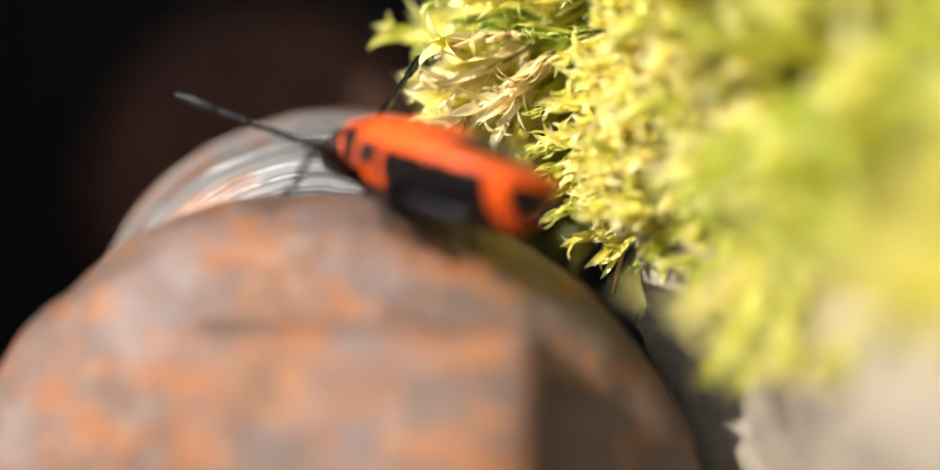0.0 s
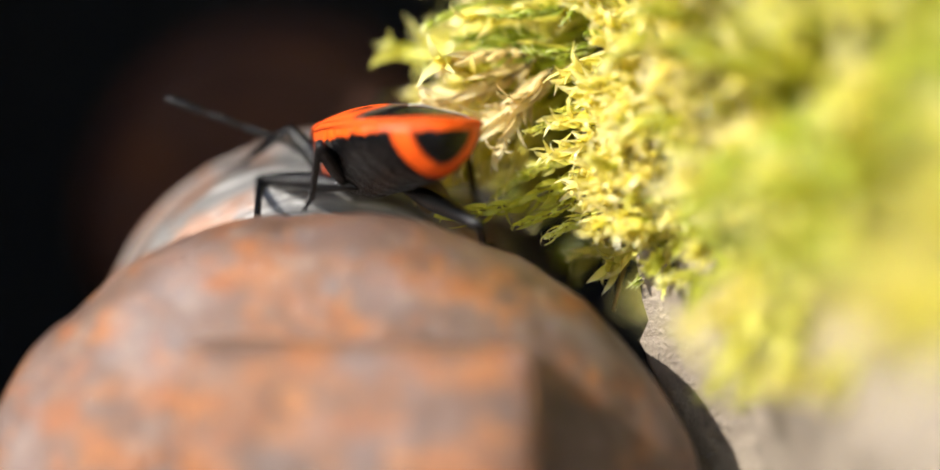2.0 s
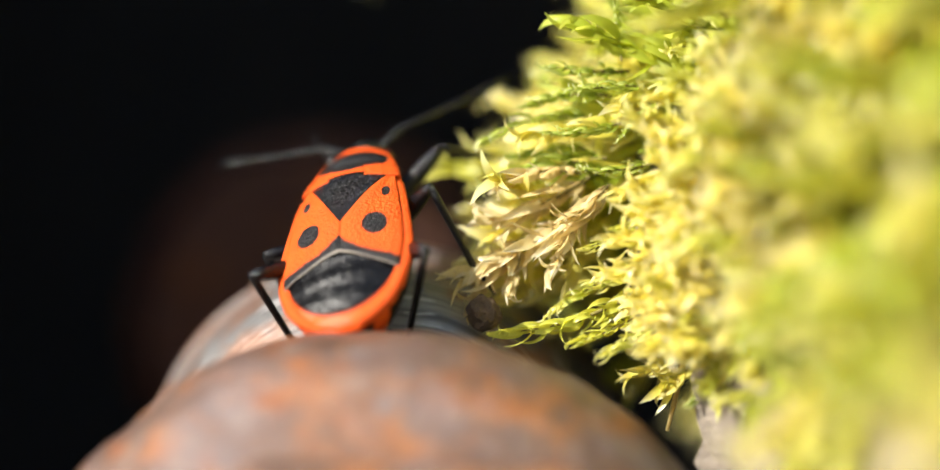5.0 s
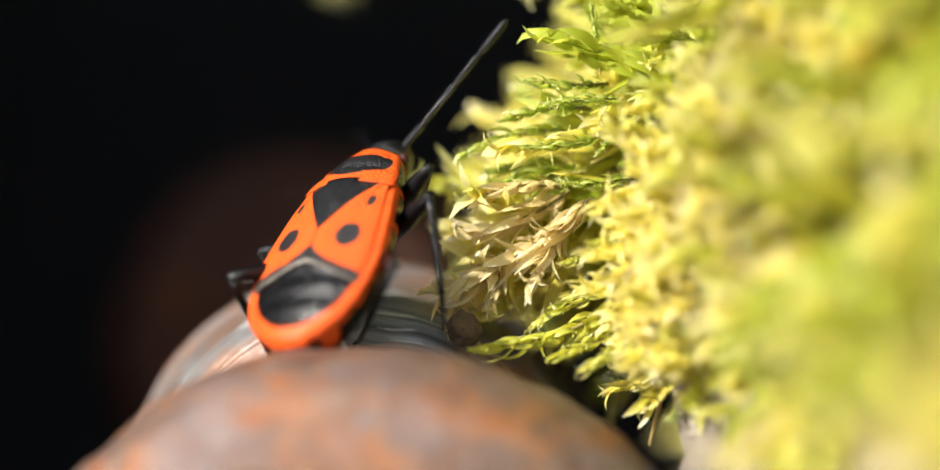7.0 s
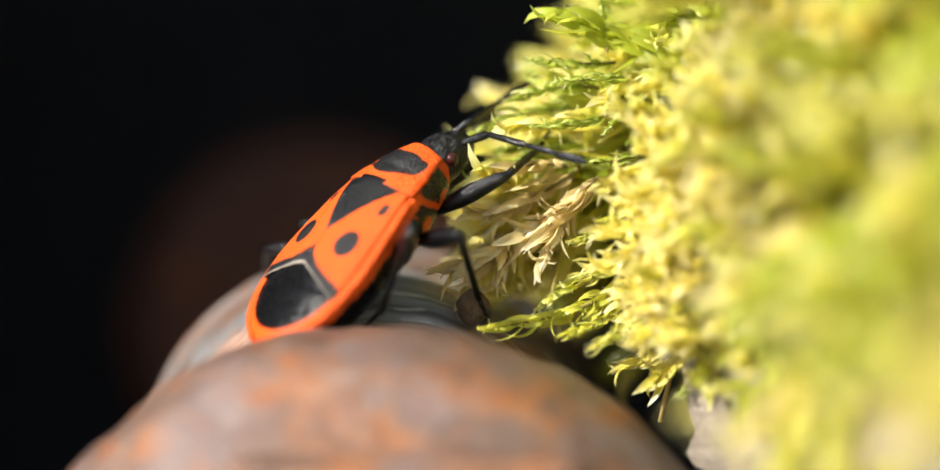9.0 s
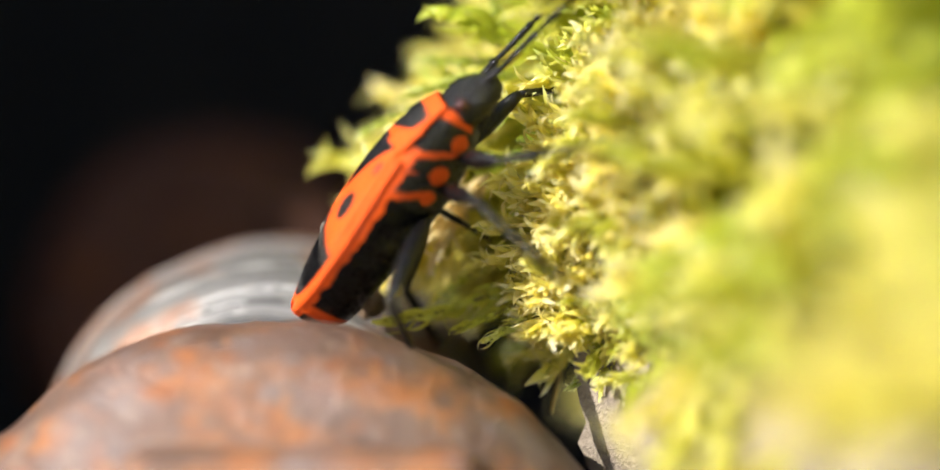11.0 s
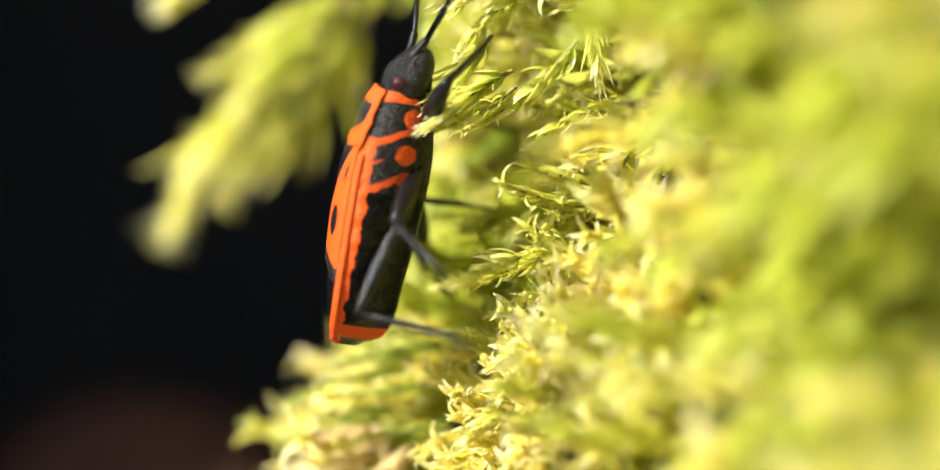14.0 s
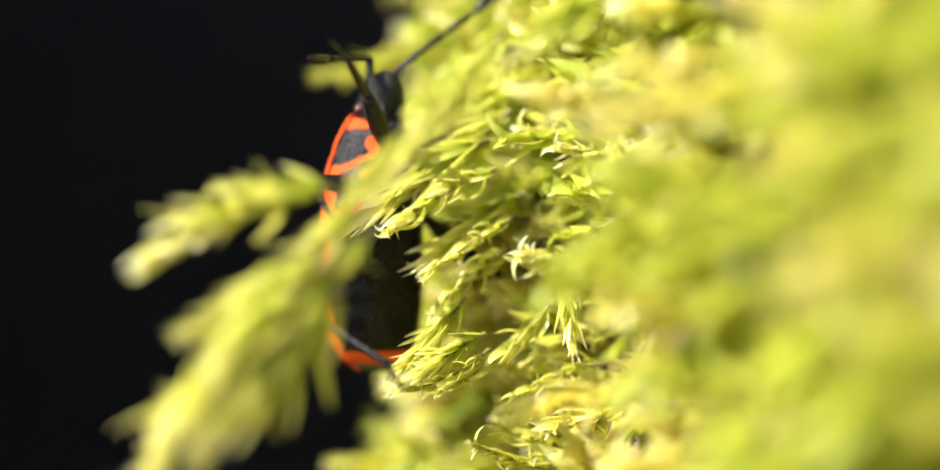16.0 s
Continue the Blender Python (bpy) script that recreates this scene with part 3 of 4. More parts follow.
    me, data = {"L": (LONG_ME[pick], LONG[pick]), "F": (FINE_ME[pick], FINE[pick]), "G": (GREEN_ME[pick], FINE[pick]), "D": (DRY_ME[pick], WITHERED[pick]), "P": (PLUME_ME[pick], PLUME[pick]), "B": (BROAD_ME[pick], BROAD[pick]), "Y": (YELLOW_ME[pick], BROAD[pick])}[kind]
    ob = shoot(me, root, way, 0)
    ob.matrix_basis = Matrix.Translation(-Vector(moss.location)) @ aim_tip(root, data[3], way, rng.uniform(0, 6.28), max(2.0, way.length - (3.4 if kind == "L" else 0.9)) / data[3].length)

# the rest of the cushion, one mat: short shoots in the hollow, long hanging ones on the bulge
vs_all, fs_all, al_all, yo_all, to_all, base = [], [], [], [], [], 0
tries = 0
while len(vs_all) < 3000 and tries < 42000:
    tries += 1
    y, z = rng.uniform(-44, 26), rng.uniform(-24, 44)
    if tries % 4 == 0:
        y, z = rng.uniform(-4.5, 0.5), rng.uniform(0.0, 12)
    elif tries % 8 == 2:
        y, z = rng.uniform(3, 11), rng.uniform(2.5, 30)
    if z < 1.5 and y > -1 and tries % 4:
        continue
    if tries % 4 and moss_cover(y, z) + (0.9 if y < -7 and z > 3 else 0) < rng.uniform(0.3, 0.75):
        continue
    if y > -1 and z < 13 and rng.random() < 0.55 or z > 13 and -7 < y < 1 and rng.random() < 0.6:
        continue
    if z > 25.5 and y < -8 and rng.random() < 0.6:
        continue
    hang = y < -7 and z > 5
    if hang and rng.random() < 0.12:
        continue
    v, f, ns, _, al, yo = rng.choice(HANGING if hang else COARSE)
    at, way = (wall_x(y, z) + 0.8, y, z), outward(y, z) + Vector((rng.uniform(-0.4, 0.3), rng.uniform(-0.55, 0.45), rng.uniform(-0.65, 0.5)))
    if hang:
        way += Vector((0.15, 0, rng.uniform(-1.0, 0.0)))
    size = rng.uniform(0.75, 1.1) * (0.75 if z > 10 and y > -9 else 1.0)
    if hang:
        size *= 0.8
    if tries % 4 == 0:
        size *= 0.55
    size = fitting(at, way, 13 if hang else 7.5, size)
    if not size:
        continue
    m = np.array(aim(at, way, rng.uniform(0, 6.28), size))
    vs_all.append(v @ m[:3, :3].T + m[:3, 3])
    fs_all.append([tuple(i + base for i in face) for face in f])
    base += len(v)
    al_all += al
    yo_all += yo
    lush = 0.75 * max(0.0, min(1.0, (z - 11) / 4)) * max(0.0, min(1.0, (-4 - y) / 6)) if noise.noise(Vector((y * 0.09, z * 0.09, 4.2))) > (-0.1 if z < 22 else 0.12) else 0.0
    to_all += [rng.random() - lush] * len(v)
me = bpy.data.meshes.new("moss_mat")
me.from_pydata((np.concatenate(vs_all) - np.array(moss.location)).tolist(), [], [face for f in fs_all for face in f])
me.materials.append(MOSS_MAT)
me.polygons.foreach_set("use_smooth", [True] * len(me.polygons))
for key, values in (("along", al_all), ("young", yo_all), ("tone", to_all)):
    me.attributes.new(key, "FLOAT", "POINT").data.foreach_set("value", values)
mat_ob = new("moss_mat", me)
mat_ob.parent = moss
tagged(mat_ob, kind="stuff")


def dry_stalk(top, foot):
    bm = bmesh.new()
    a, b = Vector(top), Vector(foot)
    mid = (a + b) / 2 + Vector((0.25, 0.1, 0))
    tube(bm, [a, (a + mid) / 2 + Vector((0.15, 0, 0)), mid, (mid + b) / 2, b], [0.05, 0.08, 0.1, 0.09, 0.06], 7)
    return tagged(link_mesh("dry_stalk", bm, MOSS_DRY), "thin dry straw-coloured stalk beside the stone", "stalk")


def dry_husk(at, r):
    bm = bmesh.new()
    bmesh.ops.create_icosphere(bm, subdivisions=4, radius=r)
    for v in bm.verts:
        v.co = v.co * (1 + 0.28 * noise.fractal(v.co * 1.6, 1.0, 2.0, 4)) + Vector(at)
    q = Nodes("husk_brown")
    g = q.noise(3.0, 4, 0.7)
    q.bump(g, 1.0, 0.3)
    mt = q.set(q.mix(g, (0.03, 0.018, 0.01), (0.15, 0.09, 0.045)), 0.8)
    return tagged(link_mesh("seed_husk", bm, mt), "wrinkled dark brown seed husk caught in withered moss", "husk")


dry_stalk((5.4, 1.0, 0.4), (5.1, 1.0, -2.9))
dry_husk((-1.4, 1.5, 1.2), 0.62)



# ---- the insect: a red and black firebug, x forwards, y to its left, z up ----
BUG = 1.03
STATIONS = [  # x, half width, height of the rim, of the back, of the belly
    (4.0, 0.90, 0.00, 0.46, -1.05), (3.8, 1.05, 0.10, 0.60, -1.2), (3.0, 1.40, 0.36, 0.92, -1.60), (1.9, 1.80, 0.52, 1.08, -1.80),
    (0.8, 2.05, 0.55, 1.18, -1.85), (-0.5, 2.28, 0.50, 1.18, -1.80), (-1.6, 2.42, 0.45, 1.10, -1.75), (-2.8, 2.32, 0.40, 0.98, -1.65),
    (-3.8, 2.0, 0.35, 0.78, -1.62), (-4.5, 1.5, 0.30, 0.58, -1.42), (-4.9, 0.98, 0.25, 0.42, -1.05), (-5.05, 0.44, 0.20, 0.28, -0.15)]
ST = np.array(STATIONS[::-1])


def shape(x):
    """Half width, rim, back and belly heights of the body at x, softly interpolated."""
    k = [np.mean([np.interp(x + d, ST[:, 0], ST[:, c]) for d in (-0.25, -0.1, 0.1, 0.25)]) for c in range(1, 5)]
    return k


def back_z(x, y):
    w, m, d, _ = shape(x)
    return m + (d - m) * max(0.0, 1 - (abs(y) / w) ** 2.2)


def bug_nodes(name):
    q = Nodes(name)
    mp = q.co.node
    mp.inputs["Scale"].default_value = (1000 / BUG, 1000 / BUG, 1000 / BUG)
    return q


RED, BLACK = (0.62, 0.073, 0.004), (0.0035, 0.0035, 0.004)


def skin(q, black, red=RED, rough=0.46):
    """Finish a red and black shell with black where the mask is 1."""
    grain = q.noise(9.0, 3, 0.6)
    tone = q.mix(q.step(q.noise(1.3, 3), 0.35, 0.7), tuple(v * 0.86 for v in red), red)
    q.bump(grain, 0.9, 0.13)
    gloss = q.m("MULTIPLY_ADD", grain, 0.25, rough - 0.02)
    return q.set(q.mix(black, tone, BLACK), q.m("SUBTRACT", gloss, q.m("MULTIPLY", black, 0.2)), 0.0, q.m("MULTIPLY_ADD", black, 0.14, 0.24))


def blot(q, x, y, rx, ry, soft=0.12):
    """1 inside an ellipse that lies on both sides of the midline."""
    ay = q.m("ABSOLUTE", q.y)
    dx = q.m("DIVIDE", q.m("SUBTRACT", q.x, x), rx)
    dy = q.m("DIVIDE", q.m("SUBTRACT", ay, y), ry)
    d = q.m("ADD", q.m("MULTIPLY", dx, dx), q.m("MULTIPLY", dy, dy))
    d = q.m("ADD", d, q.m("MULTIPLY_ADD", q.noise(4.0, 2), 0.5, -0.25))
    return q.step(d, 1 + soft, 1 - soft)


def either(q, *masks):
    out = masks[0]
    for k in masks[1:]:
        out = q.m("MAXIMUM", out, k)
    return out


def wing_mat():
    q = bug_nodes("wing_shell")
    ay = q.m("ABSOLUTE", q.y)
    lobe = q.m("MULTIPLY", q.m("SUBTRACT", 1.0, q.m("EXPONENT", q.m("MULTIPLY", ay, -2.6))), 0.62)
    edge = q.m("ADD", q.m("ADD", q.x, q.m("MULTIPLY_ADD", ay, 0.24, lobe)), q.m("MULTIPLY_ADD", q.noise(2.0, 2), 0.3, -0.15))
    apex = q.step(edge, -1.16, -1.3)
    m = either(q, blot(q, -0.85, 1.2, 0.52, 0.42), blot(q, 0.85, 1.45, 0.26, 0.14), apex)
    skin(q, m)
    rear = q.m("ADD", q.x, q.m("MULTIPLY", ay, 0.42))
    line = q.step(rear, -1.93, -2.0)
    col = q.bsdf.inputs["Base Color"].links[0].from_socket
    q.link(q.mix(line, col, (0.30, 0.26, 0.22)), q.bsdf.inputs["Base Color"])
    return q.mat


def pronotum_mat():
    q = bug_nodes("pronotum_shell")
    return skin(q, either(q, blot(q, 2.85, 0.4, 0.55, 0.85, 0.2), blot(q, 2.5, 0.1, 0.35, 0.6, 0.2), blot(q, 2.9, 1.0, 0.42, 0.26)))


def abdomen_mat():
    q = bug_nodes("abdomen_shell")
    tail = q.m("MULTIPLY", q.step(q.x, -4.5, -4.62), q.step(q.z, -0.02, 0.06))
    ring = q.m("MULTIPLY", q.m("MULTIPLY", q.step(q.x, -4.2, -4.3), q.step(q.x, -4.78, -4.68)), q.step(q.z, 0.2, 0.1))
    jag = q.m("ADD", q.z, q.m("MULTIPLY_ADD", q.noise(2.6, 2), 0.5, -0.25))
    belt = q.m("MULTIPLY", q.m("MULTIPLY", q.step(jag, 0.0, 0.08), q.step(q.m("SUBTRACT", q.z, q.m("MULTIPLY", q.step(q.x, -1.8, -1.0), 0.3)), 0.52, 0.46)), q.step(q.x, 0.6, 0.5))
    red = either(q, tail, ring, belt)
    skin(q, q.m("SUBTRACT", 1.0, red), rough=0.36)
    q.link(q.m("MULTIPLY_ADD", red, 0.1, 0.16), q.bsdf.inputs["Specular IOR Level"])
    band = q.n.new("ShaderNodeTexWave")
    band.bands_direction = "X"
    band.inputs["Scale"].default_value = 0.36
    band.inputs["Distortion"].default_value = 0.8
    q.link(q.co, band.inputs["Vector"])
    q.bump(q.m("ADD", q.m("MULTIPLY", band.outputs["Fac"], 0.45), q.m("MULTIPLY", q.noise(4.0, 4, 0.6, vec=q.scaled(1.0, 0.35, 0.35)), 0.9)), 0.8, 0.14)
    return q.mat


def thorax_mat():
    q = bug_nodes("thorax_shell")

    wob = q.m("MULTIPLY_ADD", q.noise(2.2, 3), 0.24, -0.12)
    px, pz = q.m("ADD", q.x, wob), q.m("SUBTRACT", q.z, wob)

    slant = q.m("ADD", px, q.m("MULTIPLY_ADD", q.z, 0.55, -0.165))

    def bar(x, h, low=-1.1, along=slant):
        b = q.step(q.m("ABSOLUTE", q.m("SUBTRACT", along, x)), h + 0.05, h - 0.05)
        return q.m("MULTIPLY", b, q.step(q.z, low - 0.1, low + 0.1))

    def dot(x, z, r):
        dx, dz = q.m("SUBTRACT", px, x), q.m("SUBTRACT", pz, z)
        return q.step(q.m("ADD", q.m("MULTIPLY", dx, dx), q.m("MULTIPLY", dz, dz)), r * r * 1.25, r * r * 0.8)

    side = q.step(q.m("ABSOLUTE", q.y), 0.5, 0.65)
    red = q.m("MULTIPLY", either(q, bar(1.95, 0.13), bar(1.25, 0.04, -0.2), bar(0.34, 0.14), bar(3.66, 0.16, along=px), dot(3.05, -0.95, 0.3), dot(1.8, -0.95, 0.33), dot(0.95, -1.05, 0.26)), side)
    hem = q.m("MULTIPLY", q.step(q.m("ADD", q.z, wob), 0.06, 0.14), q.step(q.x, 2.3, 2.1))
    return skin(q, q.m("SUBTRACT", 1.0, either(q, red, hem)), rough=0.36)


def rim_mat():
    q = bug_nodes("rim_shell")
    return skin(q, 0.0)


def black_mat(name, rough, grain_size=12.0):
    q = Nodes(name)
    g = q.noise(grain_size, 3, 0.6)
    q.bump(g, 1.0, 0.06 if grain_size > 8 else 0.24)
    return q.set(q.mix(g, (0.0015, 0.0015, 0.002), (0.004, 0.004, 0.005)), rough, 0.0, 0.34)


WING, PRONOTUM, ABDOMEN, THORAX, RIM = wing_mat(), pronotum_mat(), abdomen_mat(), thorax_mat(), rim_mat()
SHELL_BLACK, LIMB = black_mat("black_shell", 0.2, 5.5), black_mat("black_limb", 0.2)
EYE = Nodes("eye_dark_red").set((0.03, 0.005, 0.005), 0.12)


def bug_part(name, bm, material, parent, label=""):
    for v in bm.verts:
        v.co *= BUG
    return part(name, bm, material, parent, label)


def plate(bm, nx, ny, at, thick=0.07):
    """A curved plate over (u, v) in 0..1, with thickness downwards."""
    top = [[bm.verts.new(at(i / nx, j / ny)) for j in range(ny + 1)] for i in range(nx + 1)]
    low = [[bm.verts.new(v.co - Vector((0, 0, thick))) for v in row] for row in top]
    for i in range(nx):
        for j in range(ny):
            bm.faces.new((top[i][j], top[i][j + 1], top[i + 1][j + 1], top[i + 1][j]))
            bm.faces.new((low[i][j], low[i + 1][j], low[i + 1][j + 1], low[i][j + 1]))
    edge = [(i, 0) for i in range(nx)] + [(nx, j) for j in range(ny)] + [(i, ny) for i in range(nx, 0, -1)] + [(0, j) for j in range(ny, 0, -1)]
    for a, b in zip(edge, edge[1:] + edge[:1]):
        bm.faces.new((top[a[0]][a[1]], top[b[0]][b[1]], low[b[0]][b[1]], low[a[0]][a[1]]))
    bmesh.ops.recalc_face_normals(bm, faces=bm.faces)


def trunk(bm, x0, x1, n, fat=1.0, drop=0.0):
    """Closed body between two stations."""
    rings = []
    for k in range(n + 1):
        x = x0 + (x1 - x0) * k / n
        w, m, d, b = shape(x)
        w *= fat
        ring = []
        for a in range(32):
            t = 2 * math.pi * a / 32
            c, s = math.cos(t), math.sin(t)
            if s >= 0:
                z = m + (d - m) * max(0.0, 1 - abs(c) ** 2.2) - drop
            else:
                z = m + (b - m) * abs(s) ** 0.95 - drop
            ring.append((x, w * c * (1.0 if s >= 0 else 1 - 0.28 * s * s), z))
        rings.append(ring)
    loft(bm, rings)
    bmesh.ops.recalc_face_normals(bm, faces=bm.faces)


def scut_y(x):
    return max(0.0, 1.42 * (x + 0.62) / 2.5)


bug = thing("firebug", "red and black firebug climbing from the rusty bolts into the moss", "insect")


def build_body():
    bm = bmesh.new()
    trunk(bm, -5.05, 0.4, 60, 0.985, 0.05)
    bug_part("abdomen", bm, ABDOMEN, bug, "black abdomen with a red ring at its end")
    bm = bmesh.new()
    trunk(bm, 0.3, 3.85, 30, 0.985, 0.045)
    bug_part("thorax", bm, THORAX, bug, "black underside of the thorax with red seams")
    # flat red rim all round the abdomen
    bm = bmesh.new()
    path = [(1.7 - 6.7 * k / 44, 1) for k in range(45)] + [(-5.0 + 6.7 * k / 44, -1) for k in range(45)]
    rings = []
    for x, side in path:
        w, m, d, b = shape(x)
        cy, cz = side * (w - 0.2), m + 0.01
        end = 0.25 if x > 1.6 else 1.0
        rings.append([(x, cy + side * 0.24 * end * math.cos(a), cz + 0.13 * end * math.sin(a) - 0.05 * math.cos(a)) for a in [2 * math.pi * k / 10 for k in range(10)]])
    loft(bm, rings)
    bmesh.ops.recalc_face_normals(bm, faces=bm.faces)
    bug_part("abdomen_rim", bm, RIM, bug, "orange-red rim of the abdomen")
    # pronotum
    bm = bmesh.new()

    def pron(u, v):
        x = 1.82 + 2.0 * u
        w = shape(x)[0] * (1.0 + 0.03 * math.sin(u * 3.1))
        t = 2 * v - 1
        x -= 0.12 * (1 - t * t) * (1 - u) - 0.1 * (1 - t * t) * u
        groove = -0.05 * math.exp(-((u - 0.42) / 0.07) ** 2) + 0.05 * math.exp(-((abs(t) - 0.95) / 0.06) ** 2)
        return Vector((x, w * t, back_z(x, w * t * 0.97) + 0.09 + groove))

    plate(bm, 26, 26, pron, 0.12)
    bug_part("pronotum", bm, PRONOTUM, bug, "red neck shield with a black blotch")
    bm = bmesh.new()

    def scut(u, v):
        x = 1.9 - 2.5 * u
        y = (2 * v - 1) * (scut_y(x) + 0.03)
        return Vector((x, y, back_z(x, y) + 0.07 + 0.05 * (1 - abs(2 * v - 1)) * (1 - u)))

    plate(bm, 20, 14, scut)
    bug_part("scutellum", bm, SHELL_BLACK, bug, "black triangular shield")
    for side in (1, -1):
        bm = bmesh.new()

        def wing(u, v):
            rear = -2.05 - 0.8 * v
            x = 1.86 + (rear - 1.86) * u
            inner = scut_y(x) if x > -0.6 else -0.05 * side
            outer = shape(x)[0] * 0.9
            y = inner + (outer - inner) * v
            return Vector((x, side * y, back_z(x, y) + 0.055 + 0.02 * math.sin(v * 9)))

        plate(bm, 40, 20, wing, 0.06)
        bug_part("wing", bm, WING, bug, "short orange-red wing with a round black spot")
    # head with eyes and beak
    bm = bmesh.new()
    rings = []
    for x, w, zc, h in ((3.5, 0.82, -0.38, 0.7), (3.8, 0.94, -0.38, 0.78), (4.1, 0.97, -0.4, 0.82), (4.4, 0.92, -0.43, 0.84), (4.7, 0.8, -0.5, 0.8), (5.0, 0.66, -0.6, 0.68), (5.25, 0.48, -0.68, 0.5), (5.42, 0.34, -0.7, 0.34), (5.5, 0.12, -0.72, 0.12)):
        rings.append([(x, w * math.cos(a), zc + h * math.sin(a)) for a in [2 * math.pi * k / 20 for k in range(20)]])
    loft(bm, rings)
    bmesh.ops.recalc_face_normals(bm, faces=bm.faces)
    head = bug_part("head", bm, SHELL_BLACK, bug, "black head")
    for side in (1, -1):
        bm = bmesh.new()
        bmesh.ops.create_uvsphere(bm, u_segments=14, v_segments=10, radius=0.22, matrix=Matrix.Translation((4.15, side * 0.9, -0.22)) @ Matrix.Diagonal((1.1, 0.85, 1.1, 1)))
        bug_part("eye", bm, EYE, head, "dark red eye")
    bm = bmesh.new()
    tube(bm, [(5.2, 0, -0.85), (4.7, 0, -1.15), (3.6, 0, -1.3), (2.2, 0, -1.6)], [0.13, 0.12, 0.1, 0.05])
    bug_part("beak", bm, LIMB, head)


build_body()

JOINTED = {}
COXA = {"front": (2.6, 0.6, -1.35), "middle": (1.4, 0.7, -1.5), "hind": (0.5, 0.8, -1.5)}
SIZE = {"front": (2.9, 2.8), "middle": (3.4, 3.3), "hind": (4.8, 4.3)}


def build_leg(pair, side):
    lf, lt = SIZE[pair]
    bm = bmesh.new()
    n = 9
    fat = 1.4 if pair == "hind" else 1.35
    tube(bm, [(lf * k / n, 0, 0.05 * math.sin(3.1 * k / n)) for k in range(n + 1)], [r * fat for r in (0.10, 0.15, 0.2, 0.235, 0.25, 0.245, 0.225, 0.2, 0.17, 0.12)], 10)
    leg = bug_part("leg", bm, LIMB, bug, "black glossy leg")
    c = COXA[pair]
    leg.location = Vector((c[0], side * c[1], c[2])) * BUG * MM
    bm = bmesh.new()
    tube(bm, [(lt * k / 6, 0, 0) for k in range(7)], [0.13, 0.15, 0.14, 0.13, 0.125, 0.125, 0.13], 8)
    rr = random.Random(hash_of(pair, side))
    for k in range(16):
        s, a = rr.uniform(0.15, 1.0) * lt, rr.uniform(0, 6.28)
        d = Vector((0.5, math.cos(a), math.sin(a)))
        b = Vector((s, 0.08 * math.cos(a), 0.08 * math.sin(a)))
        tube(bm, [b, b + d * 0.16], [0.012, 0.003], 3)
    shin = bug_part("shin", bm, LIMB, leg)
    bm = bmesh.new()
    bend = Vector((0.82, 0, 0.22 if pair != "hind" else 0.3))
    at = Vector((lt - 0.03, 0, 0))
    for ln, r in ((0.5, 0.095), (0.28, 0.09), (0.42, 0.08)):
        e = at + bend.normalized() * ln
        tube(bm, [at, (at + e) / 2, e], [r * 0.8, r, r * 0.75], 7)
        at = e
    for s in (1, -1):
        tube(bm, [at, at + Vector((0.12, s * 0.08, 0.02)), at + Vector((0.17, s * 0.13, -0.08))], [0.03, 0.02, 0.004], 4)
    foot = bug_part("foot", bm, LIMB, leg, "jointed black foot with two claws")
    JOINTED[pair, side] = (leg, shin, foot)


def hash_of(pair, side):
    return len(pair) * 10 + side


def build_antenna(side):
    bm = bmesh.new()
    tube(bm, [(0, 0, 0), (0.15, 0, 0), (0.6, 0, 0), (1.05, 0, 0), (1.15, 0, 0)], [0.08, 0.135, 0.14, 0.155, 0.09], 8)
    base = bug_part("antenna", bm, LIMB, bug, "black jointed antenna")
    base.location = Vector((4.8, side * 0.42, -0.32)) * BUG * MM
    bm = bmesh.new()
    x = 0.0
    for ln, r in ((1.85, 0.125), (1.3, 0.12)):
        tube(bm, [(x, 0, 0), (x + 0.1, 0, 0), (x + ln - 0.15, 0, 0), (x + ln, 0, 0)], [0.05, r * 0.85, r, 0.05], 8)
        x += ln
    whip = bug_part("flagellum", bm, LIMB, base)
    bm = bmesh.new()
    tube(bm, [(x, 0, 0), (x + 0.2, 0, 0), (x + 0.8, 0, 0), (x + 1.35, 0, 0), (x + 1.6, 0, 0)], [0.07, 0.135, 0.17, 0.145, 0.04], 8)
    club = bug_part("club", bm, LIMB, base, "spindle-shaped last joint of the antenna")
    JOINTED["antenna", side] = (base, whip, club)


for pair in ("front", "middle", "hind"):
    for side in (1, -1):
        build_leg(pair, side)
for side in (1, -1):
    build_antenna(side)


# ---- what moves ----
def limb(key, rows):
    """Rows: seconds, the turn of the upper joint on the body and of the lower joint on it, in degrees."""
    upper, *lower = JOINTED[key]
    reach = {"antenna": 1.12}.get(key[0]) or SIZE[key[0]][0] - 0.04
    at = upper.location / MM
    walk(upper, [(t, pose(at.x * MM, at.y * MM, at.z * MM, a, b, c)) for t, a, b, c, *_ in rows])
    for ob in lower:
        walk(ob, [(t, pose(reach * BUG * MM, 0, 0, a, b, c)) for t, _, _, _, a, b, c in rows])


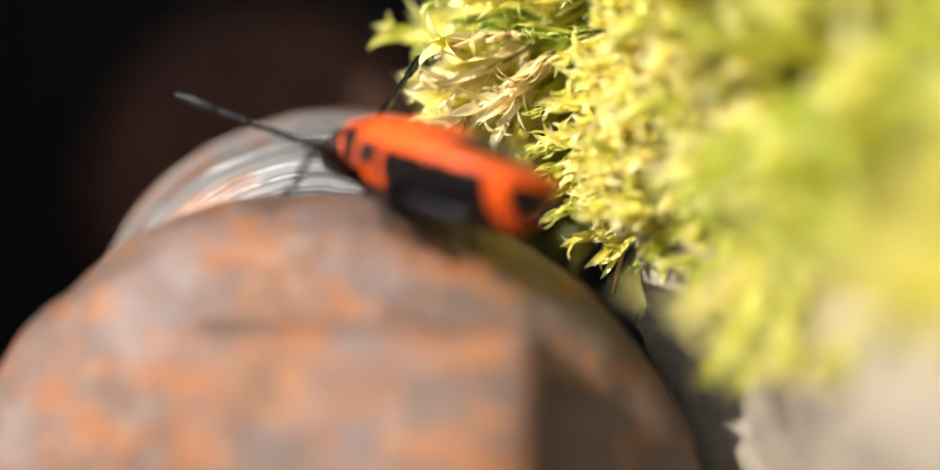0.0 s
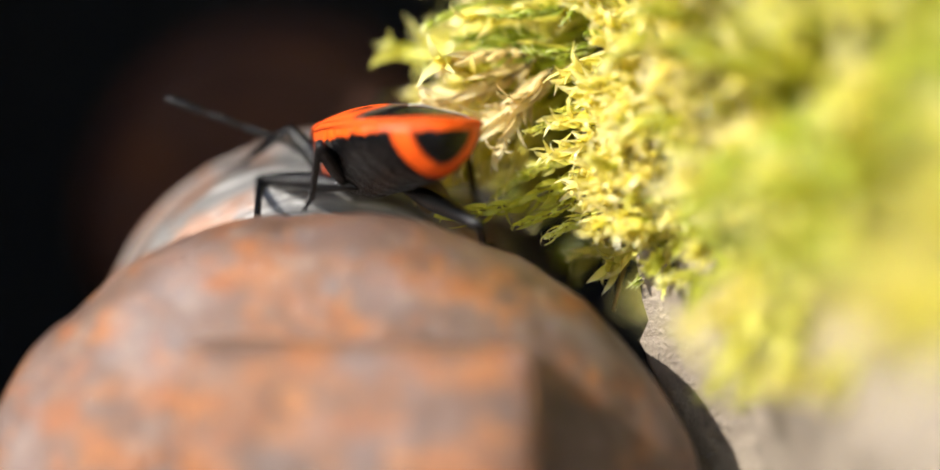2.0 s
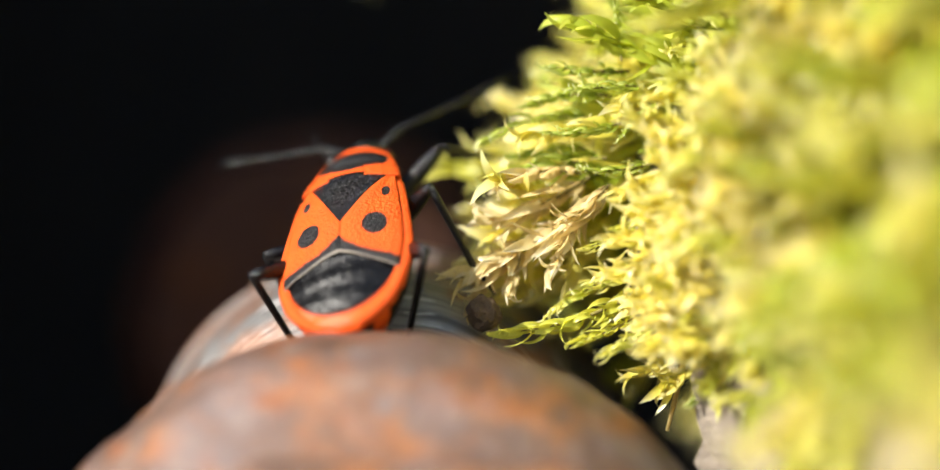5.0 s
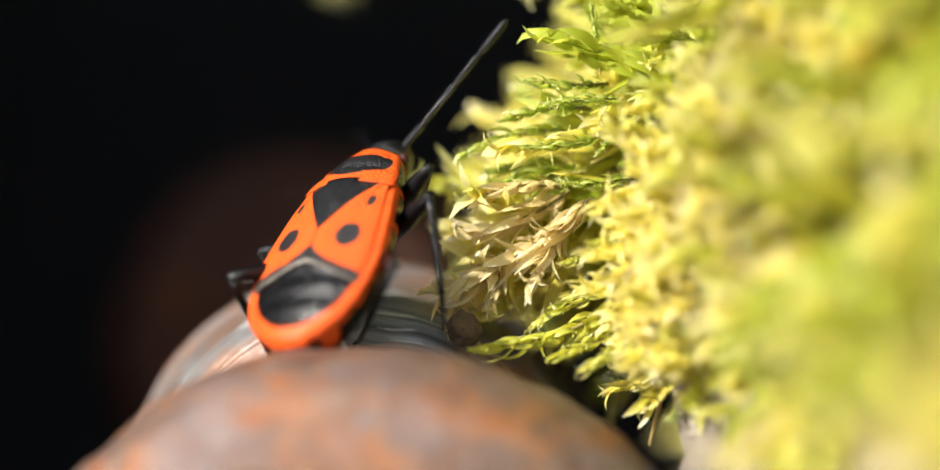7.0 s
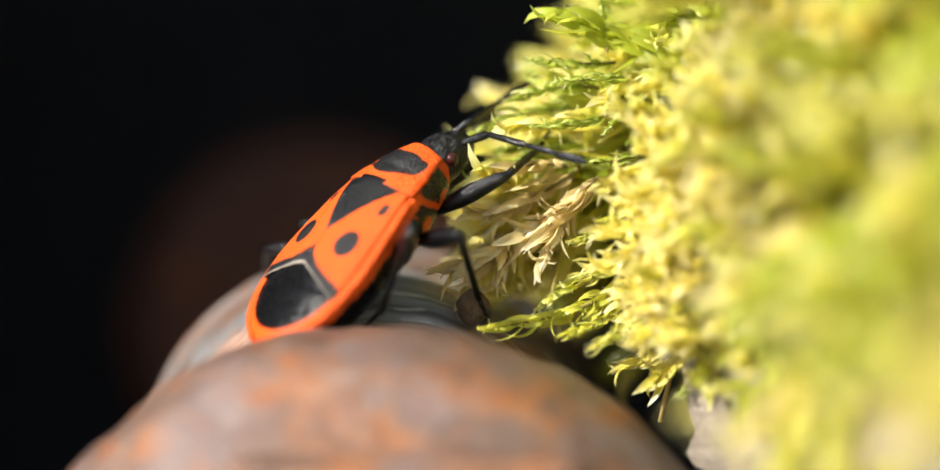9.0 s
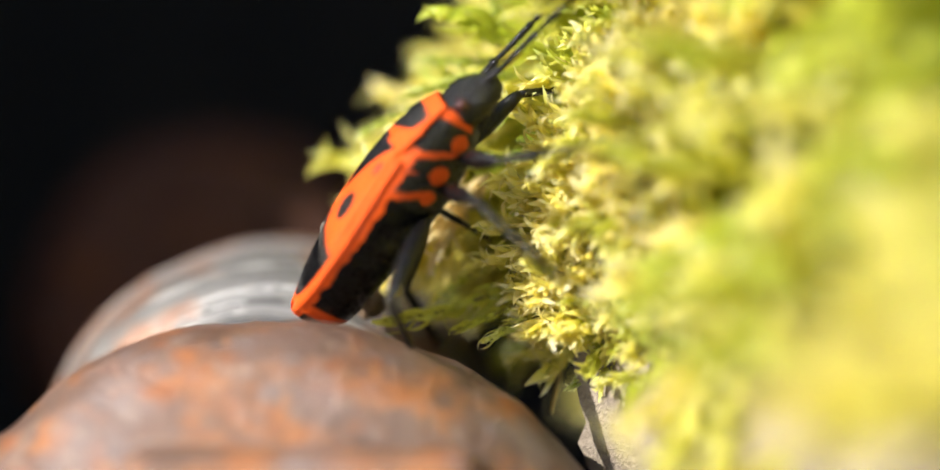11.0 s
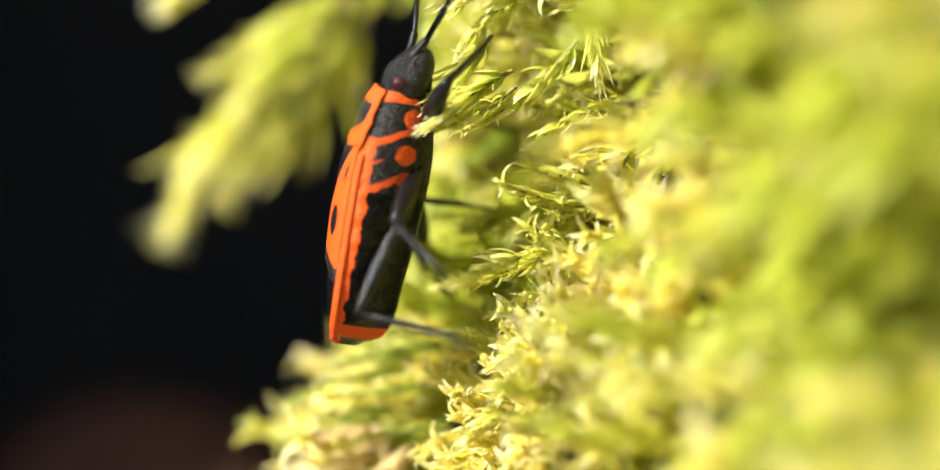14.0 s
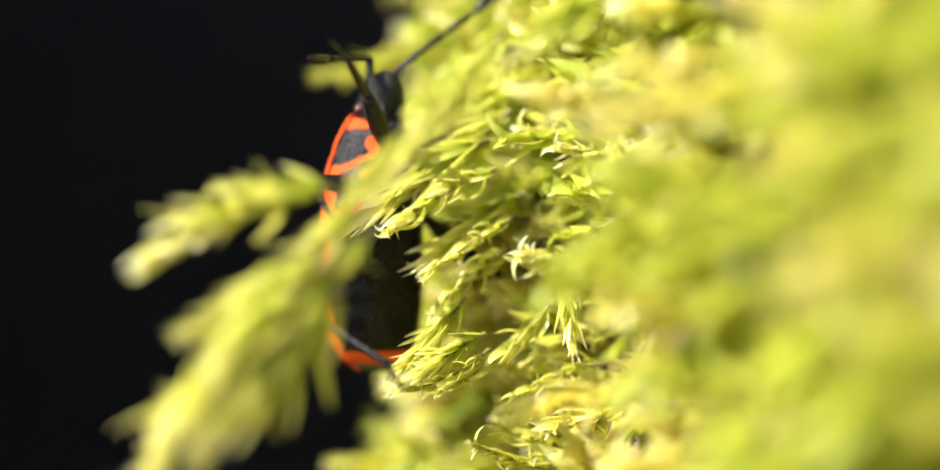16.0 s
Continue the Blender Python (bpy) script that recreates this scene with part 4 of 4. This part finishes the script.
def motions():
    """The insect's way and the play of its legs and antennae."""
    walk(bug, [
        (0, pose(-0.00108, -0.00616, 0.00160, 11.1, -10.2, 131.3)),
        (0.5, pose(-0.00108, -0.00316, 0.00156, 9.3, -7.6, 131.3)),
        (1, pose(-0.00276, -0.00043, 0.00240, 6.6, 8.8, 115.9)),
        (1.5, pose(-0.00259, -0.00083, 0.00307, 2.8, 7.2, 106.5)),
        (2, pose(-0.00308, -0.00002, 0.00307, -0.6, 3.3, 115.1)),
        (2.5, pose(-0.00313, -0.00023, 0.00300, -1.1, 2.0, 119.6)),
        (3, pose(-0.00460, -0.00004, 0.00266, 0.2, -8.5, 115.7)),
        (3.5, pose(-0.00528, 0.00035, 0.00339, -12.1, -28.2, 94.0)),
        (4, pose(-0.00602, 0.00016, 0.00388, -23.0, -38.7, 93.9)),
        (4.2, pose(-0.00604, 0.00051, 0.00382, -18.2, -41.3, 92.6)),
        (6.3, pose(-0.00603, 0.00136, 0.00416, -10.4, -45.9, 67.1)),
        (6.5, pose(-0.00591, 0.00103, 0.00418, -6.9, -46.5, 64.0)),
        (7, pose(-0.00574, 0.00036, 0.00423, -6.7, -46.0, 63.5)),
        (7.5, pose(-0.00580, 0.00108, 0.00425, -6.5, -46.0, 63.6)),
        (8, pose(-0.00578, 0.00110, 0.00424, -5.7, -44.3, 62.8)),
        (8.5, pose(-0.00568, 0.00019, 0.00360, 1.5, -39.9, 53.5)),
        (9, pose(-0.00544, 0.00024, 0.00361, 17.9, -47.2, 24.4)),
        (9.5, pose(-0.00436, 0.00094, 0.00382, 35.3, -44.9, 1.7)),
        (9.7, pose(-0.00420, 0.00021, 0.00376, 35.9, -46.2, 2.2)),
        (11.8, pose(0.00070, -0.00320, 0.00759, 34.7, -68.5, -43.5)),
        (12, pose(0.00050, -0.00291, 0.00850, 54.1, -72.0, -54.8)),
        (12.5, pose(0.00045, -0.00330, 0.00951, 61.9, -58.3, -55.1)),
        (13, pose(0.00074, -0.00320, 0.01130, 53.9, -62.7, -50.0)),
        (13.5, pose(0.00129, -0.00320, 0.01210, 53.3, -54.8, -50.8)),
        (14, pose(0.00142, -0.00340, 0.01426, 40.4, -73.9, -41.9)),
        (14.5, pose(0.00160, -0.00340, 0.01748, 59.9, -72.3, -79.1)),
        (15, pose(0.00227, -0.00322, 0.01955, 52.9, -73.2, -77.4)),
        (15.5, pose(0.00285, -0.00182, 0.02106, 46.6, -76.5, -76.4)),
        (16, pose(0.00250, -0.00227, 0.02282, 53.3, -76.0, -92.7)),
    ])
    limb(("front", 1), [
        (0, -0.0, -15.9, 97.5, -48.4, 19.9, -137.3),
        (0.5, -0.0, -15.9, 97.5, -48.4, 19.9, -137.3),
        (1.5, -0.0, -48.7, 51.6, -41.6, 51.3, -76.7),
        (5.5, 8.9, -19.2, 17.4, 1.8, 51.9, 3.6),
        (9.5, -0.0, 9.9, -11.0, 15.5, 27.5, 58.4),
        (9.7, 0.0, 9.8, -11.5, 13.8, 25.5, 56.3),
        (11.35, -1.3, 12.7, 33.0, 8.7, 26.7, 35.7),
        (13, 0.0, 15.7, 78.0, 3.5, 26.3, 14.9),
        (16, 0.0, 15.7, 78.0, 3.5, 26.3, 14.9),
    ])
    limb(("front", -1), [
        (0, 0.0, -17.3, -51.3, 9.6, 65.1, 14.9),
        (5.3, 0.0, -17.3, -51.3, 9.6, 65.1, 14.9),
        (5.8, -2.0, -29.7, -66.2, 64.2, 46.0, 111.8),
        (6.3, -0.0, -42.0, -82.9, 56.6, 11.9, 158.1),
        (6.5, -0.0, -37.4, -82.8, 65.7, 13.1, 159.8),
        (7, 0.0, -39.3, -86.0, 72.2, 12.1, 163.5),
        (7.5, 0.0, -39.8, -82.8, 49.6, 10.1, 158.4),
        (8, -0.0, -39.5, -80.8, 48.4, 8.5, 161.2),
        (8.5, 0.0, -33.0, -74.2, 33.9, 6.8, 157.8),
        (8.75, -2.4, -17.1, -57.0, 31.1, 19.0, 117.8),
        (9, -0.0, -1.2, -41.2, 20.1, 26.3, 74.2),
        (9.5, -0.0, -17.2, -50.8, 68.8, 46.2, 116.1),
        (9.7, 0.0, -19.8, -44.6, 92.9, 49.5, 132.6),
        (10.75, 4.7, 4.6, -65.5, 18.8, 40.6, 48.1),
        (11.8, 0.0, 29.0, -87.1, -0.9, -7.0, 13.8),
        (12, 0.0, 29.9, -132.2, -2.3, -11.8, 21.6),
        (12.5, 11.2, 14.6, -58.4, -3.9, 14.1, -30.7),
        (13, 0.0, 15.7, -54.7, -0.9, 5.5, -17.9),
        (13.5, 0.0, 10.4, -41.6, -1.2, 8.7, -15.6),
        (16, 0.0, 10.4, -41.6, -1.2, 8.7, -15.6),
    ])
    limb(("middle", 1), [
        (0, -0.0, 3.3, 141.2, 127.1, 22.7, 168.6),
        (0.5, 0.0, 9.2, 135.6, 164.9, 25.4, 176.6),
        (0.67, -0.4, 5.0, 130.1, -131.7, 35.8, -163.5),
        (0.83, -0.4, 0.7, 124.5, -68.5, 24.9, -144.0),
        (0.92, -0.6, -15.6, 121.9, -29.7, 9.1, -146.3),
        (1, 0.0, -31.8, 119.1, 9.0, -1.8, -157.9),
        (1.5, 0.0, -31.7, 125.8, -20.6, 5.2, -152.0),
        (2, 0.0, -23.2, 137.7, -41.7, 8.5, -158.0),
        (2.5, 0.0, -26.2, 129.2, -59.0, 12.9, -157.4),
        (3, 0.0, -34.1, 126.7, -120.6, 16.3, -170.6),
        (3.5, 0.0, -32.0, 125.9, -60.8, 24.4, -139.6),
        (3.75, 0.0, -31.7, 123.3, -104.6, 51.0, -139.6),
        (4, 0.0, -31.4, 120.8, 173.0, 63.9, 175.6),
        (4.2, 0.0, -28.3, 122.3, -165.6, 56.3, -172.3),
        (16, 0.0, -28.3, 122.3, -165.6, 56.3, -172.3),
    ])
    limb(("middle", -1), [
        (0, 0.0, -37.9, -125.1, 35.3, 24.1, 112.2),
        (1, 0.0, -38.1, -125.1, 16.4, 12.8, 104.0),
        (1.5, 0.0, -30.2, -112.0, 33.9, 23.0, 112.6),
        (2, 0.0, -35.9, -118.4, 47.5, 32.3, 113.3),
        (2.5, 0.0, -15.3, -120.7, 33.7, 29.9, 97.2),
        (3, -0.1, -7.3, -119.6, 60.1, 51.2, 100.8),
        (3.5, -0.0, -0.1, -118.5, 112.9, 76.7, 124.6),
        (4, -0.0, -42.0, -104.6, 127.8, 51.4, 153.5),
        (4.2, -0.0, -42.8, -108.5, 163.8, 54.3, 171.7),
        (6.3, -0.0, -39.8, -99.2, -83.7, 54.9, -119.8),
        (6.5, 0.0, -37.2, -94.0, -68.5, 43.4, -119.4),
        (7, -0.0, -36.0, -94.4, -64.4, 39.9, -120.0),
        (7.5, 0.0, -36.5, -96.4, -67.4, 43.2, -118.6),
        (8, 0.0, -33.8, -98.3, -68.6, 45.2, -117.2),
        (8.25, 0.1, -26.5, -100.0, -129.8, 61.1, -149.1),
        (8.5, -0.0, -19.2, -101.6, 162.1, 49.9, 171.6),
        (9, -0.0, -18.1, -87.9, -157.1, 50.5, -169.1),
        (9.5, -0.0, -19.3, -77.4, -145.5, 49.6, -163.7),
        (9.7, -0.0, -17.2, -79.4, -157.0, 48.9, -169.4),
        (10.75, -0.6, 2.2, -76.0, -23.9, 73.7, -31.6),
        (11.8, 0.0, 21.7, -72.6, -0.5, 21.9, -2.7),
        (11.9, -1.9, 17.5, -119.8, 2.7, 20.2, 15.0),
        (12, -0.0, 13.3, -166.0, 5.1, 17.6, 32.3),
        (12.5, 0.0, -7.2, -141.3, 11.5, 34.4, 36.1),
        (13, 0.0, 5.5, -123.5, -0.7, 28.8, -2.6),
        (13.5, 0.0, 12.7, -141.3, 5.3, 17.1, 34.3),
        (14, 0.0, -8.0, -120.7, 3.7, 42.5, 9.5),
        (14.5, 0.0, -13.6, -72.8, -51.3, 55.2, -85.1),
        (15, 0.0, -13.1, -87.6, -35.0, 35.9, -88.4),
        (15.5, 0.0, -8.9, -113.5, -25.8, 58.7, -44.3),
        (16, -0.0, -21.7, -81.2, -50.9, 59.9, -79.2),
    ])
    limb(("hind", 1), [
        (0, 0.0, -0.6, 165.3, 39.5, 13.6, 143.4),
        (0.5, 0.0, 4.7, 164.3, 53.3, 18.2, 144.6),
        (0.75, -7.2, -4.3, 88.0, 51.4, 15.9, 147.6),
        (1, 0.0, -13.4, 10.7, 49.3, 13.7, 150.7),
        (1.5, 0.0, -6.1, 34.0, 53.9, 24.7, 133.5),
        (2, 0.0, -5.9, 22.8, 47.5, 20.8, 134.7),
        (2.5, 0.0, -7.8, 18.4, 49.0, 21.3, 135.1),
        (3, 0.0, 1.1, 11.9, 63.8, 18.0, 151.4),
        (3.25, 10.4, -14.1, 75.4, 137.0, 39.1, 164.1),
        (3.5, -0.0, -29.8, 144.0, -139.4, 32.2, -167.8),
        (4, -0.0, -36.4, 140.9, -141.1, 42.5, -164.4),
        (4.2, 0.0, -36.5, 142.2, -159.0, 44.0, -171.4),
        (6.3, -0.0, -38.1, 149.3, -168.8, 53.3, -174.4),
        (6.5, 0.0, -38.2, 151.5, -172.7, 55.0, -176.2),
        (7, -0.0, -37.7, 151.5, -163.0, 54.2, -171.3),
        (7.5, -0.0, -36.8, 151.1, -150.6, 54.0, -164.8),
        (8, 0.0, -36.4, 152.1, -156.5, 55.0, -167.7),
        (8.25, 0.1, -38.7, 154.8, -90.8, 44.2, -136.3),
        (8.5, 0.0, -41.0, 157.6, -47.1, 21.6, -132.7),
        (8.75, 3.7, -25.1, 132.3, -43.2, 42.6, -90.9),
        (9, 0.0, -9.3, 110.2, -15.6, 53.4, -30.4),
        (9.5, -0.0, -13.3, 95.9, 3.7, 52.9, 7.5),
        (9.7, 0.0, -6.9, 103.8, -0.1, 49.0, -0.2),
        (12.5, 0.0, 23.0, 148.3, -2.5, 27.6, -10.3),
        (13, 0.0, 9.7, 127.4, 5.9, 36.8, 17.7),
        (16, 0.0, 9.7, 127.4, 5.9, 36.8, 17.7),
    ])
    limb(("hind", -1), [
        (0, -0.0, -1.4, -79.5, 3.3, 13.4, 27.6),
        (0.5, 0.0, 1.5, -79.9, 4.0, 14.5, 30.8),
        (0.75, 0.2, -1.3, -73.0, -18.9, 38.4, -51.1),
        (0.81, 2.3, 1.8, -95.5, 0.4, 47.2, 0.8),
        (0.88, 3.0, 5.5, -118.0, 22.0, 41.1, 54.7),
        (0.94, 2.2, 9.2, -140.7, 28.9, 25.6, 97.3),
        (1, 0.0, 12.3, -163.6, 23.2, 9.9, 134.3),
        (1.5, 0.0, 17.8, -159.0, 47.9, 18.9, 139.0),
        (2, 0.0, 19.9, -167.8, 53.3, 21.7, 138.2),
        (2.5, 0.0, 19.5, -175.9, 62.6, 24.0, 141.5),
        (2.75, 7.1, 4.3, -125.3, 18.6, 0.0, 179.7),
        (3, 0.0, -10.8, -75.8, -29.2, 11.5, -137.5),
        (3.25, -3.5, -20.8, -110.4, -79.7, 25.8, -149.3),
        (3.5, -0.0, -30.9, -147.5, -135.2, 25.4, -169.4),
        (4, 0.0, -24.1, -150.8, -120.5, 38.3, -157.6),
        (4.2, 0.0, -26.0, -150.5, -131.6, 35.7, -163.5),
        (6.3, -0.0, -35.4, -135.1, -46.2, 23.4, -128.1),
        (6.5, -0.0, -37.4, -137.8, -56.3, 22.1, -140.0),
        (7, -0.0, -29.9, -136.9, -65.6, 23.1, -144.8),
        (7.5, -0.0, -28.6, -141.3, -73.7, 24.1, -148.1),
        (8, -0.0, -28.2, -141.7, -67.7, 26.0, -142.0),
        (8.5, -0.0, -31.9, -126.9, -64.9, 20.4, -148.5),
        (9, 0.0, -40.4, -95.1, -35.6, 9.6, -150.7),
        (10.4, 5.5, -12.7, -117.8, -48.0, 28.3, -120.9),
        (11.8, 0.0, 14.8, -138.1, -48.1, 50.4, -87.0),
        (11.9, 0.3, 16.2, -161.8, -3.7, 52.4, -7.5),
        (12, -0.0, 17.6, 174.3, 12.4, 27.8, 47.3),
        (12.5, 0.0, -2.9, 172.6, 71.5, 51.7, 112.1),
        (13, 0.0, -13.9, -130.3, 26.9, 31.8, 79.9),
        (13.5, 0.0, -7.9, -129.0, 31.0, 25.5, 101.6),
        (14, 0.0, -12.9, -152.0, 47.9, 53.9, 82.2),
        (14.5, 0.0, -13.4, -132.8, 22.3, 71.5, 30.6),
        (15, 0.0, -0.5, -149.0, 9.8, 41.6, 25.4),
        (15.25, -0.8, 10.9, -141.4, -14.6, 43.0, -36.1),
        (15.5, 0.0, 22.3, -133.5, -28.1, 28.6, -88.9),
        (16, 0.0, -11.3, -129.0, -45.9, 74.8, -58.0),
    ])
    limb(("antenna", 1), [
        (0, 0.0, 10.7, 33.9, -0.1, -15.6, 0.7),
        (0.5, 0.0, -16.4, -23.7, -1.2, -4.1, 32.5),
        (1, 9.5, -31.5, 26.2, 0.4, -3.3, -14.5),
        (1.5, 0.0, -47.3, 86.1, 0.9, -1.5, -61.5),
        (2, -0.0, -33.7, 70.0, 0.1, 12.3, 0.9),
        (3, 0.0, -8.9, 54.4, -7.1, 19.4, -39.9),
        (3.5, -0.0, 20.5, 31.4, -3.9, -23.3, 18.6),
        (4, -0.0, 17.8, 80.0, 2.8, -7.8, -39.3),
        (4.2, -0.0, -21.5, 87.6, -2.2, 13.3, -19.0),
        (6.3, -0.0, -20.6, 45.0, -3.4, 38.6, -9.8),
        (6.5, -0.0, 0.5, 33.7, 2.1, 27.9, 8.6),
        (7, 0.0, 12.4, 49.9, -0.9, 11.8, -8.4),
        (7.5, 0.0, 0.2, 52.0, -2.9, 28.7, -11.4),
        (8, -0.0, -16.0, 50.7, 0.4, 2.7, 15.5),
        (8.5, 0.0, -39.2, 26.0, 8.2, 25.1, 35.6),
        (9, -0.0, -0.0, -22.2, 11.6, 26.8, 46.0),
        (9.5, 0.0, -9.0, 1.7, 4.5, 9.5, 50.7),
        (9.7, -0.0, -24.5, 13.6, 7.7, 15.8, 51.7),
        (11.1, 1.0, 12.0, 10.9, -0.0, 0.5, 1.6),
        (12.5, 0.0, 48.5, 7.7, 6.8, -15.2, -48.2),
        (12.75, 0.0, 43.7, 7.8, -0.0, 2.2, -0.4),
        (13, 0.0, 38.9, 7.9, 8.5, 18.8, 48.2),
        (14, 0.0, 2.1, 2.8, -3.1, -7.4, 45.2),
        (16, 0.0, 27.8, 27.3, -0.6, -2.7, 24.6),
    ])
    limb(("antenna", -1), [
        (0, 0.0, -63.8, -133.7, -3.5, -6.9, 53.1),
        (0.5, 0.0, -63.8, -133.7, -3.5, -6.9, 53.1),
        (4, -0.0, -46.2, -140.0, -27.9, -23.1, 101.1),
        (4.1, -4.3, -37.5, -93.9, -4.1, -9.6, 46.2),
        (4.2, 0.0, -29.0, -53.0, -0.2, 16.5, -1.7),
        (6.3, -0.0, 13.1, -61.6, 6.0, 31.6, 20.9),
        (6.5, -0.0, -12.1, -43.2, 2.8, 16.7, 18.6),
        (7, -0.0, -15.1, -41.3, 0.0, -2.8, -0.2),
        (7.5, 0.0, -23.7, -35.0, 6.4, 16.2, 42.6),
        (8, 0.0, -13.3, -43.5, 0.0, -1.4, -1.2),
        (8.5, 0.0, -34.0, -25.2, 12.8, -29.1, -46.7),
        (9, -0.0, 14.7, -31.7, 0.2, -0.4, -52.9),
        (9.5, 0.0, 16.4, -16.0, 7.5, -18.4, -44.2),
        (9.7, 0.0, -7.5, 0.6, 17.7, -24.6, -71.1),
        (11.1, -1.1, 18.5, 4.7, 0.3, -4.6, -7.2),
        (12.5, 0.0, 44.6, 9.4, 10.0, 19.7, 53.6),
        (13, 0.0, 34.5, 8.8, 1.9, 4.1, 50.2),
        (13.5, -0.1, 31.2, 5.9, -0.0, -1.2, 2.0),
        (14, 0.0, 28.0, 3.1, 2.7, -6.2, -46.3),
        (15, 0.0, -14.6, -65.8, -0.9, 20.9, -4.8),
        (15.5, -1.9, -8.4, -31.8, -8.4, 18.7, -47.9),
        (16, 0.0, -2.2, 1.6, -12.3, 12.4, -89.5),
    ])


motions()
